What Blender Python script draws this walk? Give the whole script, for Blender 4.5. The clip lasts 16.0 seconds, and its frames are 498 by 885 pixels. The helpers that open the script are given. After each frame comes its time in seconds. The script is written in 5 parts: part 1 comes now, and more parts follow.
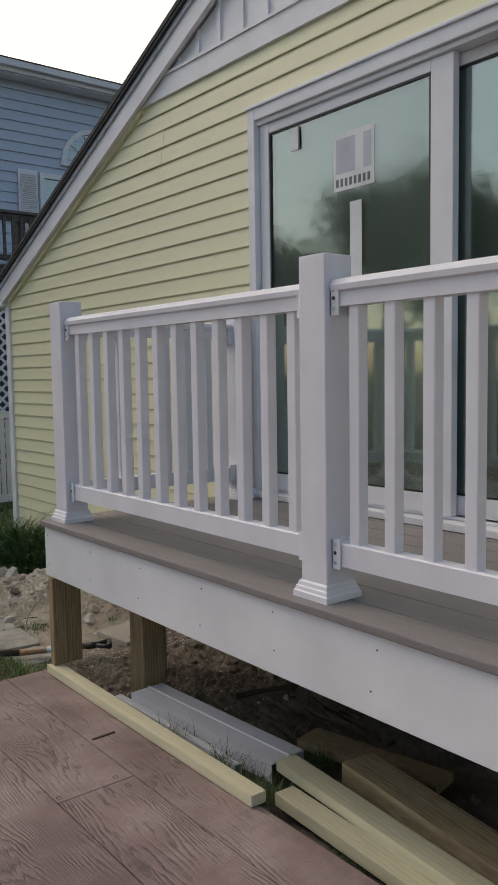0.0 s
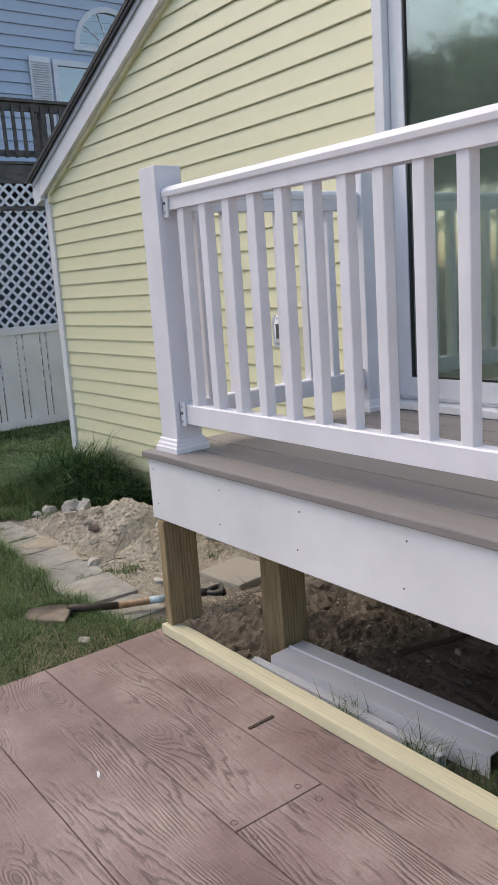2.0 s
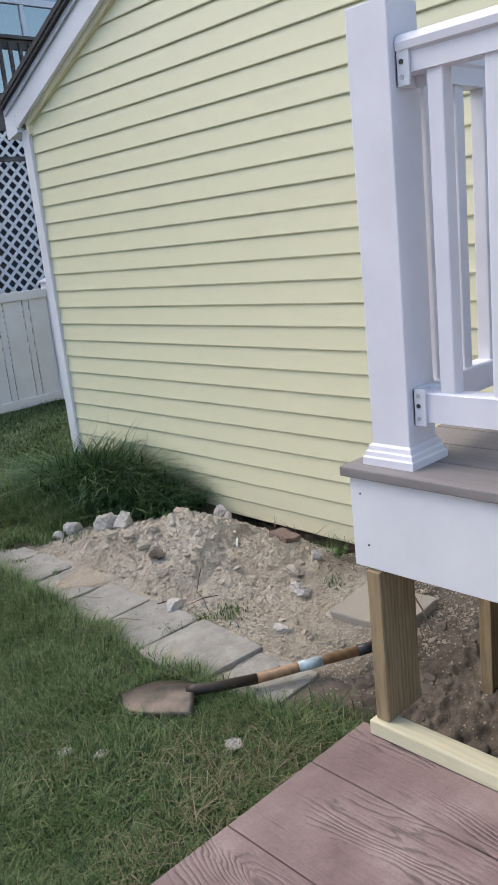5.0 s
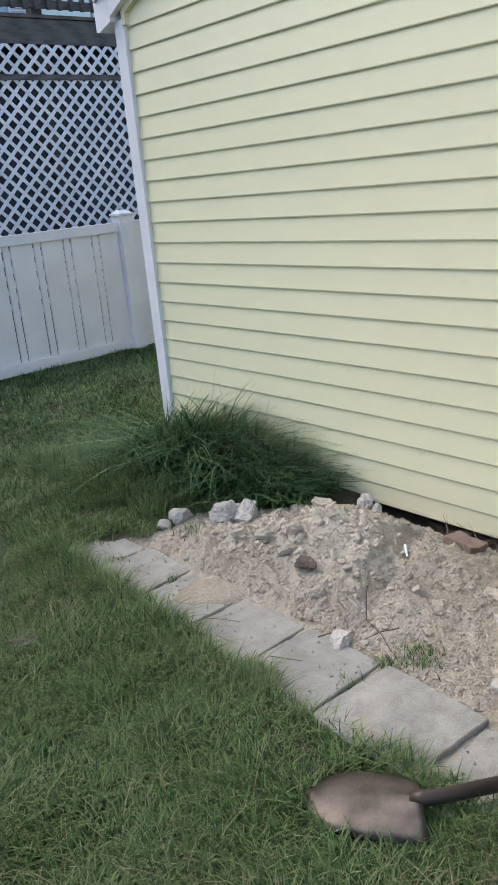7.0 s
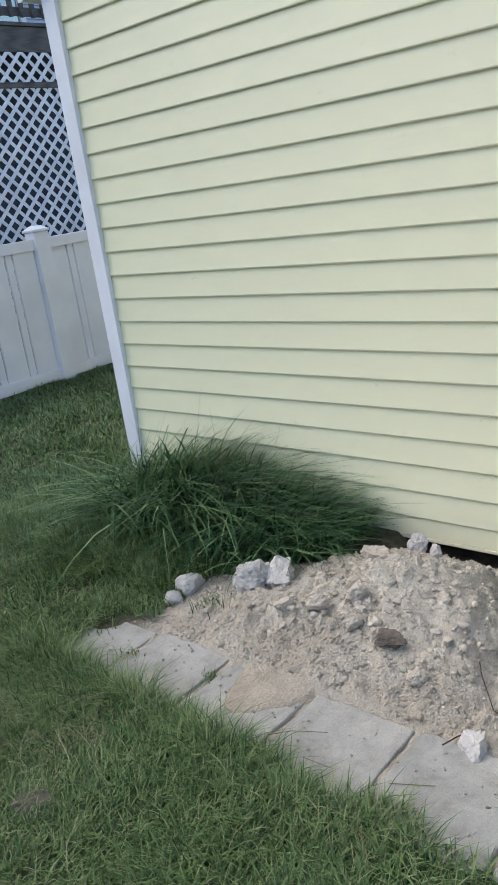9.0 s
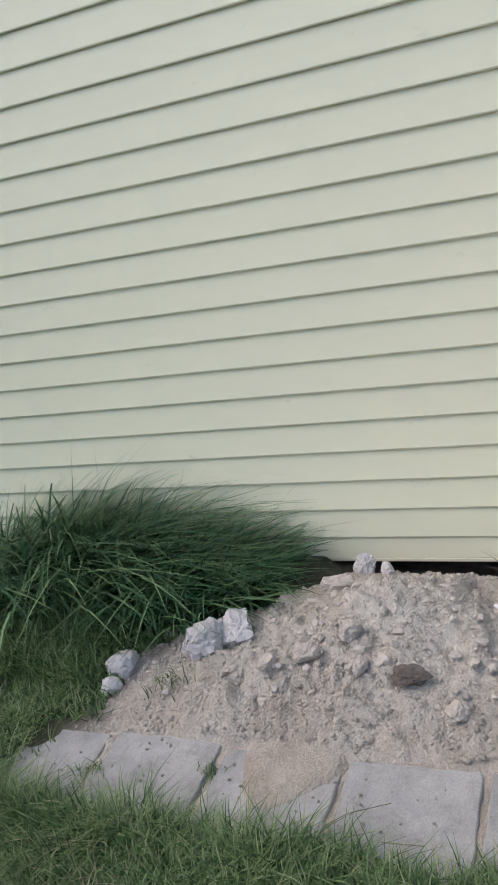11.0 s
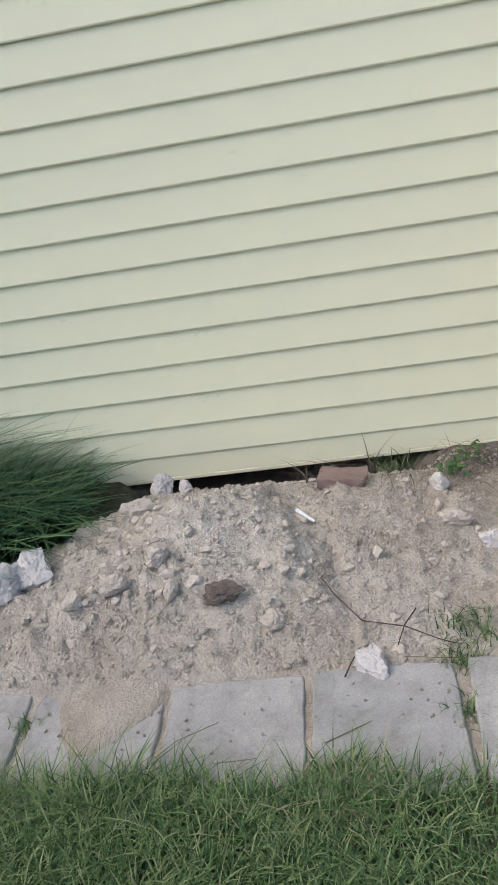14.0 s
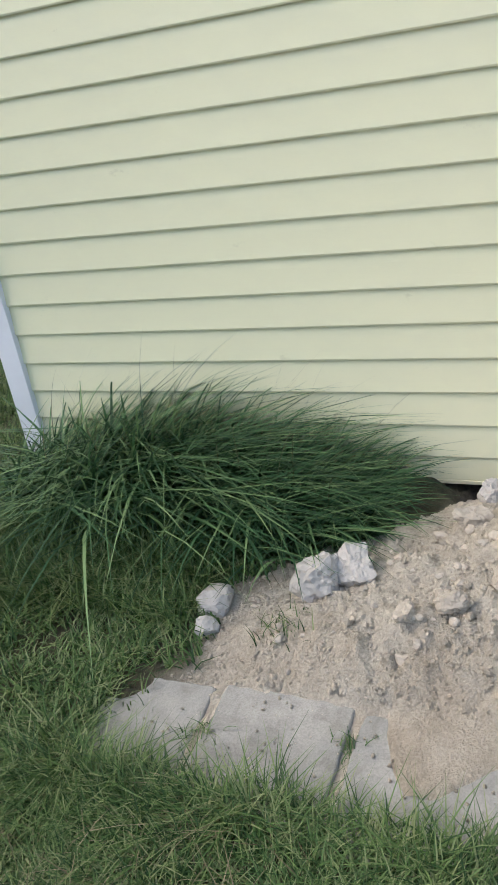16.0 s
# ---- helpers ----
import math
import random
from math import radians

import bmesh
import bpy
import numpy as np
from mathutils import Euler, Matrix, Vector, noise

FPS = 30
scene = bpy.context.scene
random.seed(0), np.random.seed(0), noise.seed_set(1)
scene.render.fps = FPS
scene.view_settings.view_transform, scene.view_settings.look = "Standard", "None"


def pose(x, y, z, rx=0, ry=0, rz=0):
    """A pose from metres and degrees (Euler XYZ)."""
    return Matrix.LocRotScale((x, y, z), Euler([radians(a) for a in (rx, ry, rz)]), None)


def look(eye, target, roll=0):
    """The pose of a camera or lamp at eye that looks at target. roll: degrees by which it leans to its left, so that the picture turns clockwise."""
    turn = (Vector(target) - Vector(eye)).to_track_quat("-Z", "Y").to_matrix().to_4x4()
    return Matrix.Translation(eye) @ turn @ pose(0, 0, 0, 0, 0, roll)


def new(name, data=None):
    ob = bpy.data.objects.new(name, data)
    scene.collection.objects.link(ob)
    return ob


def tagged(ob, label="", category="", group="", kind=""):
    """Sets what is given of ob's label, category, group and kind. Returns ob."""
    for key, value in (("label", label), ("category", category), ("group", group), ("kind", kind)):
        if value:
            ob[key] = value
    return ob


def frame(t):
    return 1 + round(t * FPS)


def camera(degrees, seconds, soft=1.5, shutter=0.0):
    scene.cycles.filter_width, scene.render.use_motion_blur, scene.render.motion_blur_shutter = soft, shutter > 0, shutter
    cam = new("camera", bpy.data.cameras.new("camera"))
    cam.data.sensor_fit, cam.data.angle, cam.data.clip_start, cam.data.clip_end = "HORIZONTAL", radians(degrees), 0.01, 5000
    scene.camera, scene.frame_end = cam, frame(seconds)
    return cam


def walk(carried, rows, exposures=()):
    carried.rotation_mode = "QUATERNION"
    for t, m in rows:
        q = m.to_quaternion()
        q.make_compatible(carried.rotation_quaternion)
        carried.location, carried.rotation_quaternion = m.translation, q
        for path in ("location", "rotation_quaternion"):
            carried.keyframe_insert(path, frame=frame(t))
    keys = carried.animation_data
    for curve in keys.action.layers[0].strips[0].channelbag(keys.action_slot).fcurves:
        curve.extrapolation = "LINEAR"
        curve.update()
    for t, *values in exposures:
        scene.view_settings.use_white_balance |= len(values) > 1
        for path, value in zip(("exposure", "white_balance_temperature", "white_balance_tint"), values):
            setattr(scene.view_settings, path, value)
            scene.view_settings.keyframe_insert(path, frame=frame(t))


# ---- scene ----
cam = camera(34.5, 16.0)
PATH = [
    (0, (-0.118, 1.629, 1.5), (1.116, 3.193, 1.33), -0.9),
    (0.5, (-0.112, 1.846, 1.46), (1.089, 3.43, 1.236), -0.1),
    (1, (-0.129, 2.12, 1.465), (1.075, 3.696, 1.209), -0.6),
    (1.5, (-0.101, 2.322, 1.443), (1.053, 3.924, 1.122), -2.0),
    (2, (-0.019, 2.549, 1.438), (1.145, 4.126, 1.038), -4.0),
    (2.5, (0.004, 2.69, 1.387), (1.209, 4.202, 0.874), -5.5),
    (3, (-0.093, 2.917, 1.401), (1.173, 4.375, 0.878), -6.6),
    (3.5, (-0.128, 3.169, 1.388), (1.129, 4.62, 0.828), -7.1),
    (4, (-0.056, 3.416, 1.397), (1.179, 4.887, 0.839), -7.7),
    (4.5, (-0.031, 3.66, 1.381), (1.209, 5.134, 0.842), -7.1),
    (5, (-0.009, 3.946, 1.399), (1.3, 5.373, 0.898), -6.1),
    (5.2, (0.002, 4.023, 1.397), (1.316, 5.441, 0.886), -5.8),
    (7.3, (0.21, 4.99, 1.333), (1.413, 6.45, 0.685), -5.3),
    (7.5, (0.216, 5.063, 1.327), (1.448, 6.484, 0.646), -5.5),
    (8, (0.311, 5.265, 1.337), (1.672, 6.554, 0.639), -7.8),
    (8.5, (0.293, 5.424, 1.344), (1.674, 6.723, 0.706), -7.5),
    (8.7, (0.315, 5.508, 1.299), (1.689, 6.822, 0.678), -8.1),
    (10.8, (0.372, 6.181, 1.242), (2.078, 7.023, 0.626), -11.6),
    (11, (0.331, 6.256, 1.246), (2.064, 7.034, 0.623), -11.3),
    (11.5, (0.312, 6.309, 1.229), (2.098, 6.921, 0.568), -10.3),
    (12, (0.356, 6.307, 1.237), (2.193, 6.747, 0.581), -10.6),
    (12.5, (0.404, 6.322, 1.246), (2.255, 6.645, 0.562), -11.0),
    (13, (0.444, 6.309, 1.203), (2.281, 6.444, 0.425), -10.7),
    (13.5, (0.453, 6.296, 1.191), (2.257, 6.342, 0.327), -10.6),
    (14, (0.429, 6.324, 1.201), (2.196, 6.589, 0.302), -10.8),
    (14.5, (0.444, 6.359, 1.19), (2.144, 6.89, 0.281), -11.8),
    (15, (0.473, 6.42, 1.189), (2.114, 7.138, 0.3), -12.1),
    (15.5, (0.511, 6.489, 1.191), (2.079, 7.33, 0.278), -12.0),
    (16, (0.572, 6.679, 1.197), (2.196, 7.458, 0.326), -10.0),
]
EXPOSURES = [(0.0, 0.08, 7500, 9), (0.5, 0.5, 7400, 9), (1.0, 0.5, 7400, 9), (1.5, 0.82, 7300, 10), (2.5, 0.9, 7100, 11), (5.0, 1.04, 6650, 11),
             (7.5, 1.17, 6500, 10), (8.5, 1.2, 6400, 9), (10.8, 1.04, 6250, 15), (12.5, 0.92, 6200, 17), (13.5, 1.03, 6250, 15), (14.5, 1.17, 6400, 11), (16.0, 1.27, 6650, 9)]
walk(cam, [(t, look(eye, target, roll)) for t, eye, target, roll in PATH], EXPOSURES)

# ---- light ----
SUN_EL, SUN_AZ = radians(50), radians(112)          # azimuth from +x towards +y
world = bpy.data.worlds.new("world")
scene.world = world
world.use_nodes = True
wt = world.node_tree
wt.nodes.clear()
sky = wt.nodes.new("ShaderNodeTexSky")
sky.sky_type, sky.sun_disc = "NISHITA", False
sky.sun_elevation, sky.sun_rotation = SUN_EL, radians(90) - SUN_AZ
sky.air_density, sky.dust_density, sky.ozone_density = 1.0, 2.4, 1.0
wbg, wout = wt.nodes.new("ShaderNodeBackground"), wt.nodes.new("ShaderNodeOutputWorld")
wbg.inputs[1].default_value = 0.15
wt.links.new(sky.outputs[0], wbg.inputs[0])
wt.links.new(wbg.outputs[0], wout.inputs[0])
sun = new("sun", bpy.data.lights.new("sun", "SUN"))
sun.data.energy, sun.data.angle, sun.data.color = 0.5, radians(50), (1.0, 0.97, 0.93)
sun_dir = Vector((math.cos(SUN_EL) * math.cos(SUN_AZ), math.cos(SUN_EL) * math.sin(SUN_AZ), math.sin(SUN_EL)))
sun.matrix_world = look(sun_dir * 30, (0, 0, 0))


# ---- materials ----
def material(name, base, rough=0.6, metal=0.0):
    m = bpy.data.materials.new(name)
    m.use_nodes = True
    b = m.node_tree.nodes["Principled BSDF"]
    b.inputs["Base Color"].default_value = (*base, 1)
    b.inputs["Roughness"].default_value, b.inputs["Metallic"].default_value = rough, metal
    return m, m.node_tree, b


def nd(tree, kind, **settings):
    n = tree.nodes.new(kind)
    for k, v in settings.items():
        n.inputs[k].default_value = v
    return n


def coords(tree, scale=(1, 1, 1), source="Object"):
    tc = tree.nodes.new("ShaderNodeTexCoord")
    mp = tree.nodes.new("ShaderNodeMapping")
    mp.inputs["Scale"].default_value = scale
    tree.links.new(tc.outputs[source], mp.inputs["Vector"])
    return mp.outputs["Vector"]


def noise_tex(tree, vec, scale, detail=4.0, rough=0.55, distort=0.0):
    n = nd(tree, "ShaderNodeTexNoise", Scale=scale, Detail=detail, Roughness=rough, Distortion=distort)
    tree.links.new(vec, n.inputs["Vector"])
    return n.outputs["Fac"]


def ramp(tree, fac, stops):
    r = tree.nodes.new("ShaderNodeValToRGB")
    e = r.color_ramp.elements
    while len(e) < len(stops):
        e.new(0.5)
    for el, (p, c) in zip(e, stops):
        el.position, el.color = p, (*c, 1)
    tree.links.new(fac, r.inputs["Fac"])
    return r.outputs["Color"]


def mix(tree, fac, a, b, kind="MIX"):
    n = tree.nodes.new("ShaderNodeMix")
    n.data_type, n.blend_type = "RGBA", kind
    for sock, v in ((n.inputs[0], fac), (n.inputs[6], a), (n.inputs[7], b)):
        if isinstance(v, bpy.types.NodeSocket):
            tree.links.new(v, sock)
        else:
            sock.default_value = v if isinstance(v, float) else (*v, 1)
    return n.outputs[2]


def bump(tree, b, height, strength, dist=0.01):
    n = nd(tree, "ShaderNodeBump", Strength=strength, Distance=dist)
    tree.links.new(height, n.inputs["Height"])
    tree.links.new(n.outputs["Normal"], b.inputs["Normal"])


def grey(tree, fac, lo, hi):
    m = nd(tree, "ShaderNodeMapRange")
    m.inputs[3].default_value, m.inputs[4].default_value = lo, hi
    tree.links.new(fac, m.inputs[0])
    return m.outputs[0]


def plain(name, base, rough=0.5, scale=6.0, amount=0.08, bumps=0.05, fine=120.0, metal=0.0, stretch=(1, 1, 1)):
    """A surface of one colour with faint stains at one scale and grain at another."""
    m, t, b = material(name, base, rough, metal)
    v = coords(t, stretch)
    dark = tuple(c * (1 - amount * 2) for c in base)
    light = tuple(min(1, c * (1 + amount)) for c in base)
    col = ramp(t, noise_tex(t, v, scale, 5), [(0.3, dark), (0.7, light)])
    t.links.new(col, b.inputs["Base Color"])
    g = noise_tex(t, v, fine, 3)
    t.links.new(grey(t, g, rough - 0.08, rough + 0.1), b.inputs["Roughness"])
    bump(t, b, g, bumps, 0.004)
    return m


def siding_material(name, base, dirt):
    m, t, b = material(name, base, 0.42)
    v = coords(t, (1, 1, 1))
    stain = noise_tex(t, v, 1.3, 6, 0.6)
    smudge = noise_tex(t, coords(t, (3, 3.5, 9)), 1.7, 5, 0.7)
    col = mix(t, grey(t, smudge, -0.3, 0.42), base, dirt)
    col = mix(t, grey(t, stain, -0.1, 0.22), col, tuple(min(1, c * 1.12) for c in base))
    oi = t.nodes.new("ShaderNodeObjectInfo")
    col = mix(t, grey(t, oi.outputs["Random"], 0.0, 0.1), col, tuple(c * 0.85 for c in base))
    # sparse scuffs and splashes
    scuff = noise_tex(t, coords(t, (4, 3, 5)), 1.9, 7, 0.72, 0.4)
    col = mix(t, 0.8, col, ramp(t, scuff, [(0.64, (1, 1, 1)), (0.74, (0.80, 0.79, 0.76))]), "MULTIPLY")
    t.links.new(col, b.inputs["Base Color"])
    grain = noise_tex(t, coords(t, (60, 5, 60)), 8, 4)
    t.links.new(grey(t, grain, 0.36, 0.52), b.inputs["Roughness"])
    bump(t, b, grain, 0.10, 0.002)
    return m


def wood_material(name, light, dark, rough=0.7, along="y", rings=9.0):
    m, t, b = material(name, light, rough)
    sc = {"x": (0.12, 1, 1), "y": (1, 0.12, 1), "z": (1, 1, 0.12)}[along]
    v = coords(t, sc)
    n1 = noise_tex(t, v, 34, 4, 0.6, 0.8)
    w = nd(t, "ShaderNodeTexWave", Scale=rings, Distortion=9.0, Detail=3.0)
    w.inputs["Detail Scale"].default_value = 0.8
    t.links.new(v, w.inputs["Vector"])
    fine = noise_tex(t, v, 130, 3, 0.6)
    f = mix(t, 0.84, w.outputs["Color"], mix(t, 0.4, n1, fine))
    col = ramp(t, f, [(0.34, dark), (0.6, light)])
    oi = t.nodes.new("ShaderNodeObjectInfo")
    col = mix(t, grey(t, oi.outputs["Random"], 0.0, 0.25), col, tuple(0.5 * (a + c) for a, c in zip(light, dark)))
    t.links.new(col, b.inputs["Base Color"])
    bump(t, b, f, 0.2, 0.0015)
    return m


def stamped_material():
    """Concrete stamped with wood grain and knots, mauve-brown with a darker release in the low grain."""
    m, t, b = material("stamped concrete", (0.2, 0.13, 0.12), 0.55)
    oi = t.nodes.new("ShaderNodeObjectInfo")
    tc = t.nodes.new("ShaderNodeTexCoord")
    off = t.nodes.new("ShaderNodeVectorMath")
    off.operation = "MULTIPLY_ADD"
    rnd = t.nodes.new("ShaderNodeCombineXYZ")
    t.links.new(oi.outputs["Random"], rnd.inputs[0]), t.links.new(oi.outputs["Random"], rnd.inputs[1])
    t.links.new(rnd.outputs[0], off.inputs[0])
    off.inputs[1].default_value = (17, 31, 0)
    t.links.new(tc.outputs["Object"], off.inputs[2])
    # broad swells bend the long grain into arches and eyes
    def mapped(sc):
        mp = t.nodes.new("ShaderNodeMapping")
        mp.inputs["Scale"].default_value = sc
        t.links.new(off.outputs[0], mp.inputs["Vector"])
        return mp.outputs[0]

    def maths(op, a_, b_):
        n = t.nodes.new("ShaderNodeMath")
        n.operation = op
        for sock, v_ in zip(n.inputs, (a_, b_)):
            if isinstance(v_, bpy.types.NodeSocket):
                t.links.new(v_, sock)
            else:
                sock.default_value = v_
        return n.outputs[0]

    big = noise_tex(t, mapped((5.5, 0.95, 1)), 1.0, 1.0, 0.4, 0.2)
    wob = noise_tex(t, mapped((26, 5, 1)), 1.0, 3, 0.6)
    xs = t.nodes.new("ShaderNodeSeparateXYZ")
    t.links.new(off.outputs[0], xs.inputs[0])
    vo = nd(t, "ShaderNodeTexVoronoi", Scale=1.0, Randomness=1.0)
    t.links.new(mapped((3.6, 1.5, 1)), vo.inputs["Vector"])
    eye_ = maths("POWER", maths("SUBTRACT", 1.0, maths("MINIMUM", maths("MULTIPLY", vo.outputs["Distance"], 2.4), 1.0)), 2.0)
    lines = maths("ADD", maths("ADD", maths("MULTIPLY", xs.outputs[0], 46.0), maths("MULTIPLY", big, 19.0)), maths("MULTIPLY", wob, 2.6))
    lines = maths("ADD", lines, maths("MULTIPLY", eye_, 9.0))
    pp = t.nodes.new("ShaderNodeMath")
    pp.operation = "PINGPONG"
    t.links.new(lines, pp.inputs[0])
    pp.inputs[1].default_value = 0.5
    patch = noise_tex(t, mapped((1.6, 0.8, 1)), 4.0, 5, 0.65)
    streak = t.nodes.new("ShaderNodeMapping")
    streak.inputs["Scale"].default_value = (60, 6, 1)
    t.links.new(off.outputs[0], streak.inputs["Vector"])
    st = noise_tex(t, streak.outputs[0], 2.2, 4, 0.6)
    groove = ramp(t, pp.outputs[0], [(0.02, (0, 0, 0)), (0.34, (1, 1, 1))])
    relief = mix(t, ramp(t, patch, [(0.46, (0.06, 0.06, 0.06)), (0.58, (1, 1, 1))]), (0.9, 0.85, 0.85), groove)
    relief = mix(t, 0.35, relief, st)
    relief = mix(t, ramp(t, eye_, [(0.70, (0, 0, 0)), (0.86, (0.8, 0.8, 0.8))]), relief, (0.2, 0.2, 0.2))
    big_tone = noise_tex(t, coords(t), 2.1, 6, 0.65)
    tone = ramp(t, big_tone, [(0.34, (0.175, 0.112, 0.106)), (0.5, (0.27, 0.192, 0.178)), (0.66, (0.40, 0.31, 0.285))])
    col = mix(t, 0.8, tone, ramp(t, relief, [(0.10, (0.24, 0.22, 0.225)), (0.6, (1, 1, 1))]), "MULTIPLY")
    speck = noise_tex(t, coords(t), 160, 2)
    col = mix(t, 0.25, col, ramp(t, speck, [(0.35, (0.55, 0.5, 0.5)), (0.65, (1, 1, 1))]), "MULTIPLY")
    t.links.new(col, b.inputs["Base Color"])
    t.links.new(grey(t, big_tone, 0.38, 0.7), b.inputs["Roughness"])
    bump(t, b, relief, 0.55, 0.006)
    return m


def soil_material():
    m, t, b = material("soil and turf", (0.2, 0.15, 0.1), 0.95)
    v = coords(t)
    n1, n2, n3 = noise_tex(t, v, 2.2, 6, 0.6), noise_tex(t, v, 30, 6, 0.7), noise_tex(t, v, 160, 4, 0.7)
    vo = nd(t, "ShaderNodeTexVoronoi", Scale=115.0, Randomness=1.0)
    t.links.new(v, vo.inputs["Vector"])
    peb = ramp(t, vo.outputs["Distance"], [(0.1, (1, 1, 1)), (0.6, (0, 0, 0))])
    dry = ramp(t, n1, [(0.26, (0.38, 0.305, 0.225)), (0.42, (0.60, 0.525, 0.415)), (0.56, (0.69, 0.62, 0.505)), (0.72, (0.78, 0.72, 0.605))])
    dry = mix(t, 0.42, dry, ramp(t, n2, [(0.34, (0.55, 0.51, 0.47)), (0.6, (1, 1, 1))]), "MULTIPLY")
    dry = mix(t, 0.34, dry, ramp(t, n3, [(0.36, (0.5, 0.47, 0.44)), (0.6, (1, 1, 1))]), "MULTIPLY")
    # dark brown for damp soil and for shade painted at the wall's foot
    damp_shade = ramp(t, n2, [(0.3, (0.055, 0.044, 0.034)), (0.75, (0.19, 0.15, 0.115))])
    turf = ramp(t, n2, [(0.3, (0.035, 0.034, 0.018)), (0.7, (0.12, 0.105, 0.058))])
    at = t.nodes.new("ShaderNodeAttribute")
    at.attribute_name = "cover"
    sp = t.nodes.new("ShaderNodeSeparateColor")
    t.links.new(at.outputs["Color"], sp.inputs[0])
    col = mix(t, sp.outputs[1], dry, damp_shade)
    col = mix(t, sp.outputs[0], col, turf)
    t.links.new(col, b.inputs["Base Color"])
    bump(t, b, mix(t, 0.5, mix(t, 0.4, ramp(t, n2, [(0.32, (0, 0, 0)), (0.68, (1, 1, 1))]), peb), ramp(t, n3, [(0.35, (0, 0, 0)), (0.65, (1, 1, 1))])), 0.95, 0.009)
    return m


def leaf_material(name, cols, rough=0.5, through_=0.25):
    m, t, b = material(name, cols[0], rough)
    g = t.nodes.new("ShaderNodeNewGeometry")
    n = noise_tex(t, coords(t), 1.6, 4)
    f = mix(t, 0.2, g.outputs["Random Per Island"], n)
    col = ramp(t, f, [(0.2 + 0.6 * i / (len(cols) - 1), c) for i, c in enumerate(cols)])
    t.links.new(col, b.inputs["Base Color"])
    b.inputs["Specular IOR Level"].default_value = 0.3
    tr = t.nodes.new("ShaderNodeBsdfTranslucent")
    t.links.new(col, tr.inputs[0])
    ms = nd(t, "ShaderNodeMixShader", Fac=through_)
    out = t.nodes["Material Output"]
    t.links.new(b.outputs[0], ms.inputs[1]), t.links.new(tr.outputs[0], ms.inputs[2])
    t.links.new(ms.outputs[0], out.inputs[0])
    return m


def stone_material(name, lo, hi, scale=18.0, rough=0.85, bumps=0.5):
    m, t, b = material(name, lo, rough)
    v = coords(t)
    n1, n2 = noise_tex(t, v, scale, 6, 0.65), noise_tex(t, v, scale * 9, 4, 0.7)
    oi = t.nodes.new("ShaderNodeObjectInfo")
    f = mix(t, 0.35, n1, n2)
    col = ramp(t, f, [(0.3, lo), (0.7, hi)])
    col = mix(t, grey(t, oi.outputs["Random"], 0.0, 0.3), col, tuple(0.72 * c for c in lo))
    t.links.new(col, b.inputs["Base Color"])
    bump(t, b, f, bumps, 0.006)
    return m


def paver_material(name, sand):
    m, t, b = material(name, (0.4, 0.39, 0.37), 0.85)
    oi = t.nodes.new("ShaderNodeObjectInfo")
    shift = t.nodes.new("ShaderNodeVectorMath")
    shift.operation = "MULTIPLY_ADD"
    t.links.new(oi.outputs["Random"], shift.inputs[0])
    shift.inputs[1].default_value = (37, 53, 0)
    t.links.new(coords(t), shift.inputs[2])
    v = shift.outputs[0]
    n1, n2, n3 = noise_tex(t, v, 6, 6, 0.65), noise_tex(t, v, 220, 3, 0.7), noise_tex(t, v, 2.6, 3, 0.5)
    col = ramp(t, n1, [(0.3, (0.24, 0.23, 0.205)), (0.5, (0.345, 0.33, 0.295)), (0.7, (0.45, 0.425, 0.38))])
    stain = noise_tex(t, v, 17, 6, 0.75, 0.8)
    col = mix(t, 0.55, col, ramp(t, stain, [(0.36, (0.62, 0.61, 0.58)), (0.52, (1, 1, 1))]), "MULTIPLY")
    col = mix(t, ramp(t, n3, [(0.56 - sand, (0, 0, 0)), (0.64 - sand * 0.8, (0.8, 0.8, 0.8))]), col, (0.40, 0.35, 0.285))
    col = mix(t, 0.5, col, ramp(t, n2, [(0.32, (0.5, 0.5, 0.5)), (0.6, (1, 1, 1))]), "MULTIPLY")
    col = mix(t, grey(t, oi.outputs["Random"], 0.0, 0.25), col, (0.27, 0.275, 0.255))
    t.links.new(col, b.inputs["Base Color"])
    bump(t, b, mix(t, 0.5, mix(t, 0.5, n1, stain), n2), 0.6, 0.005)
    return m


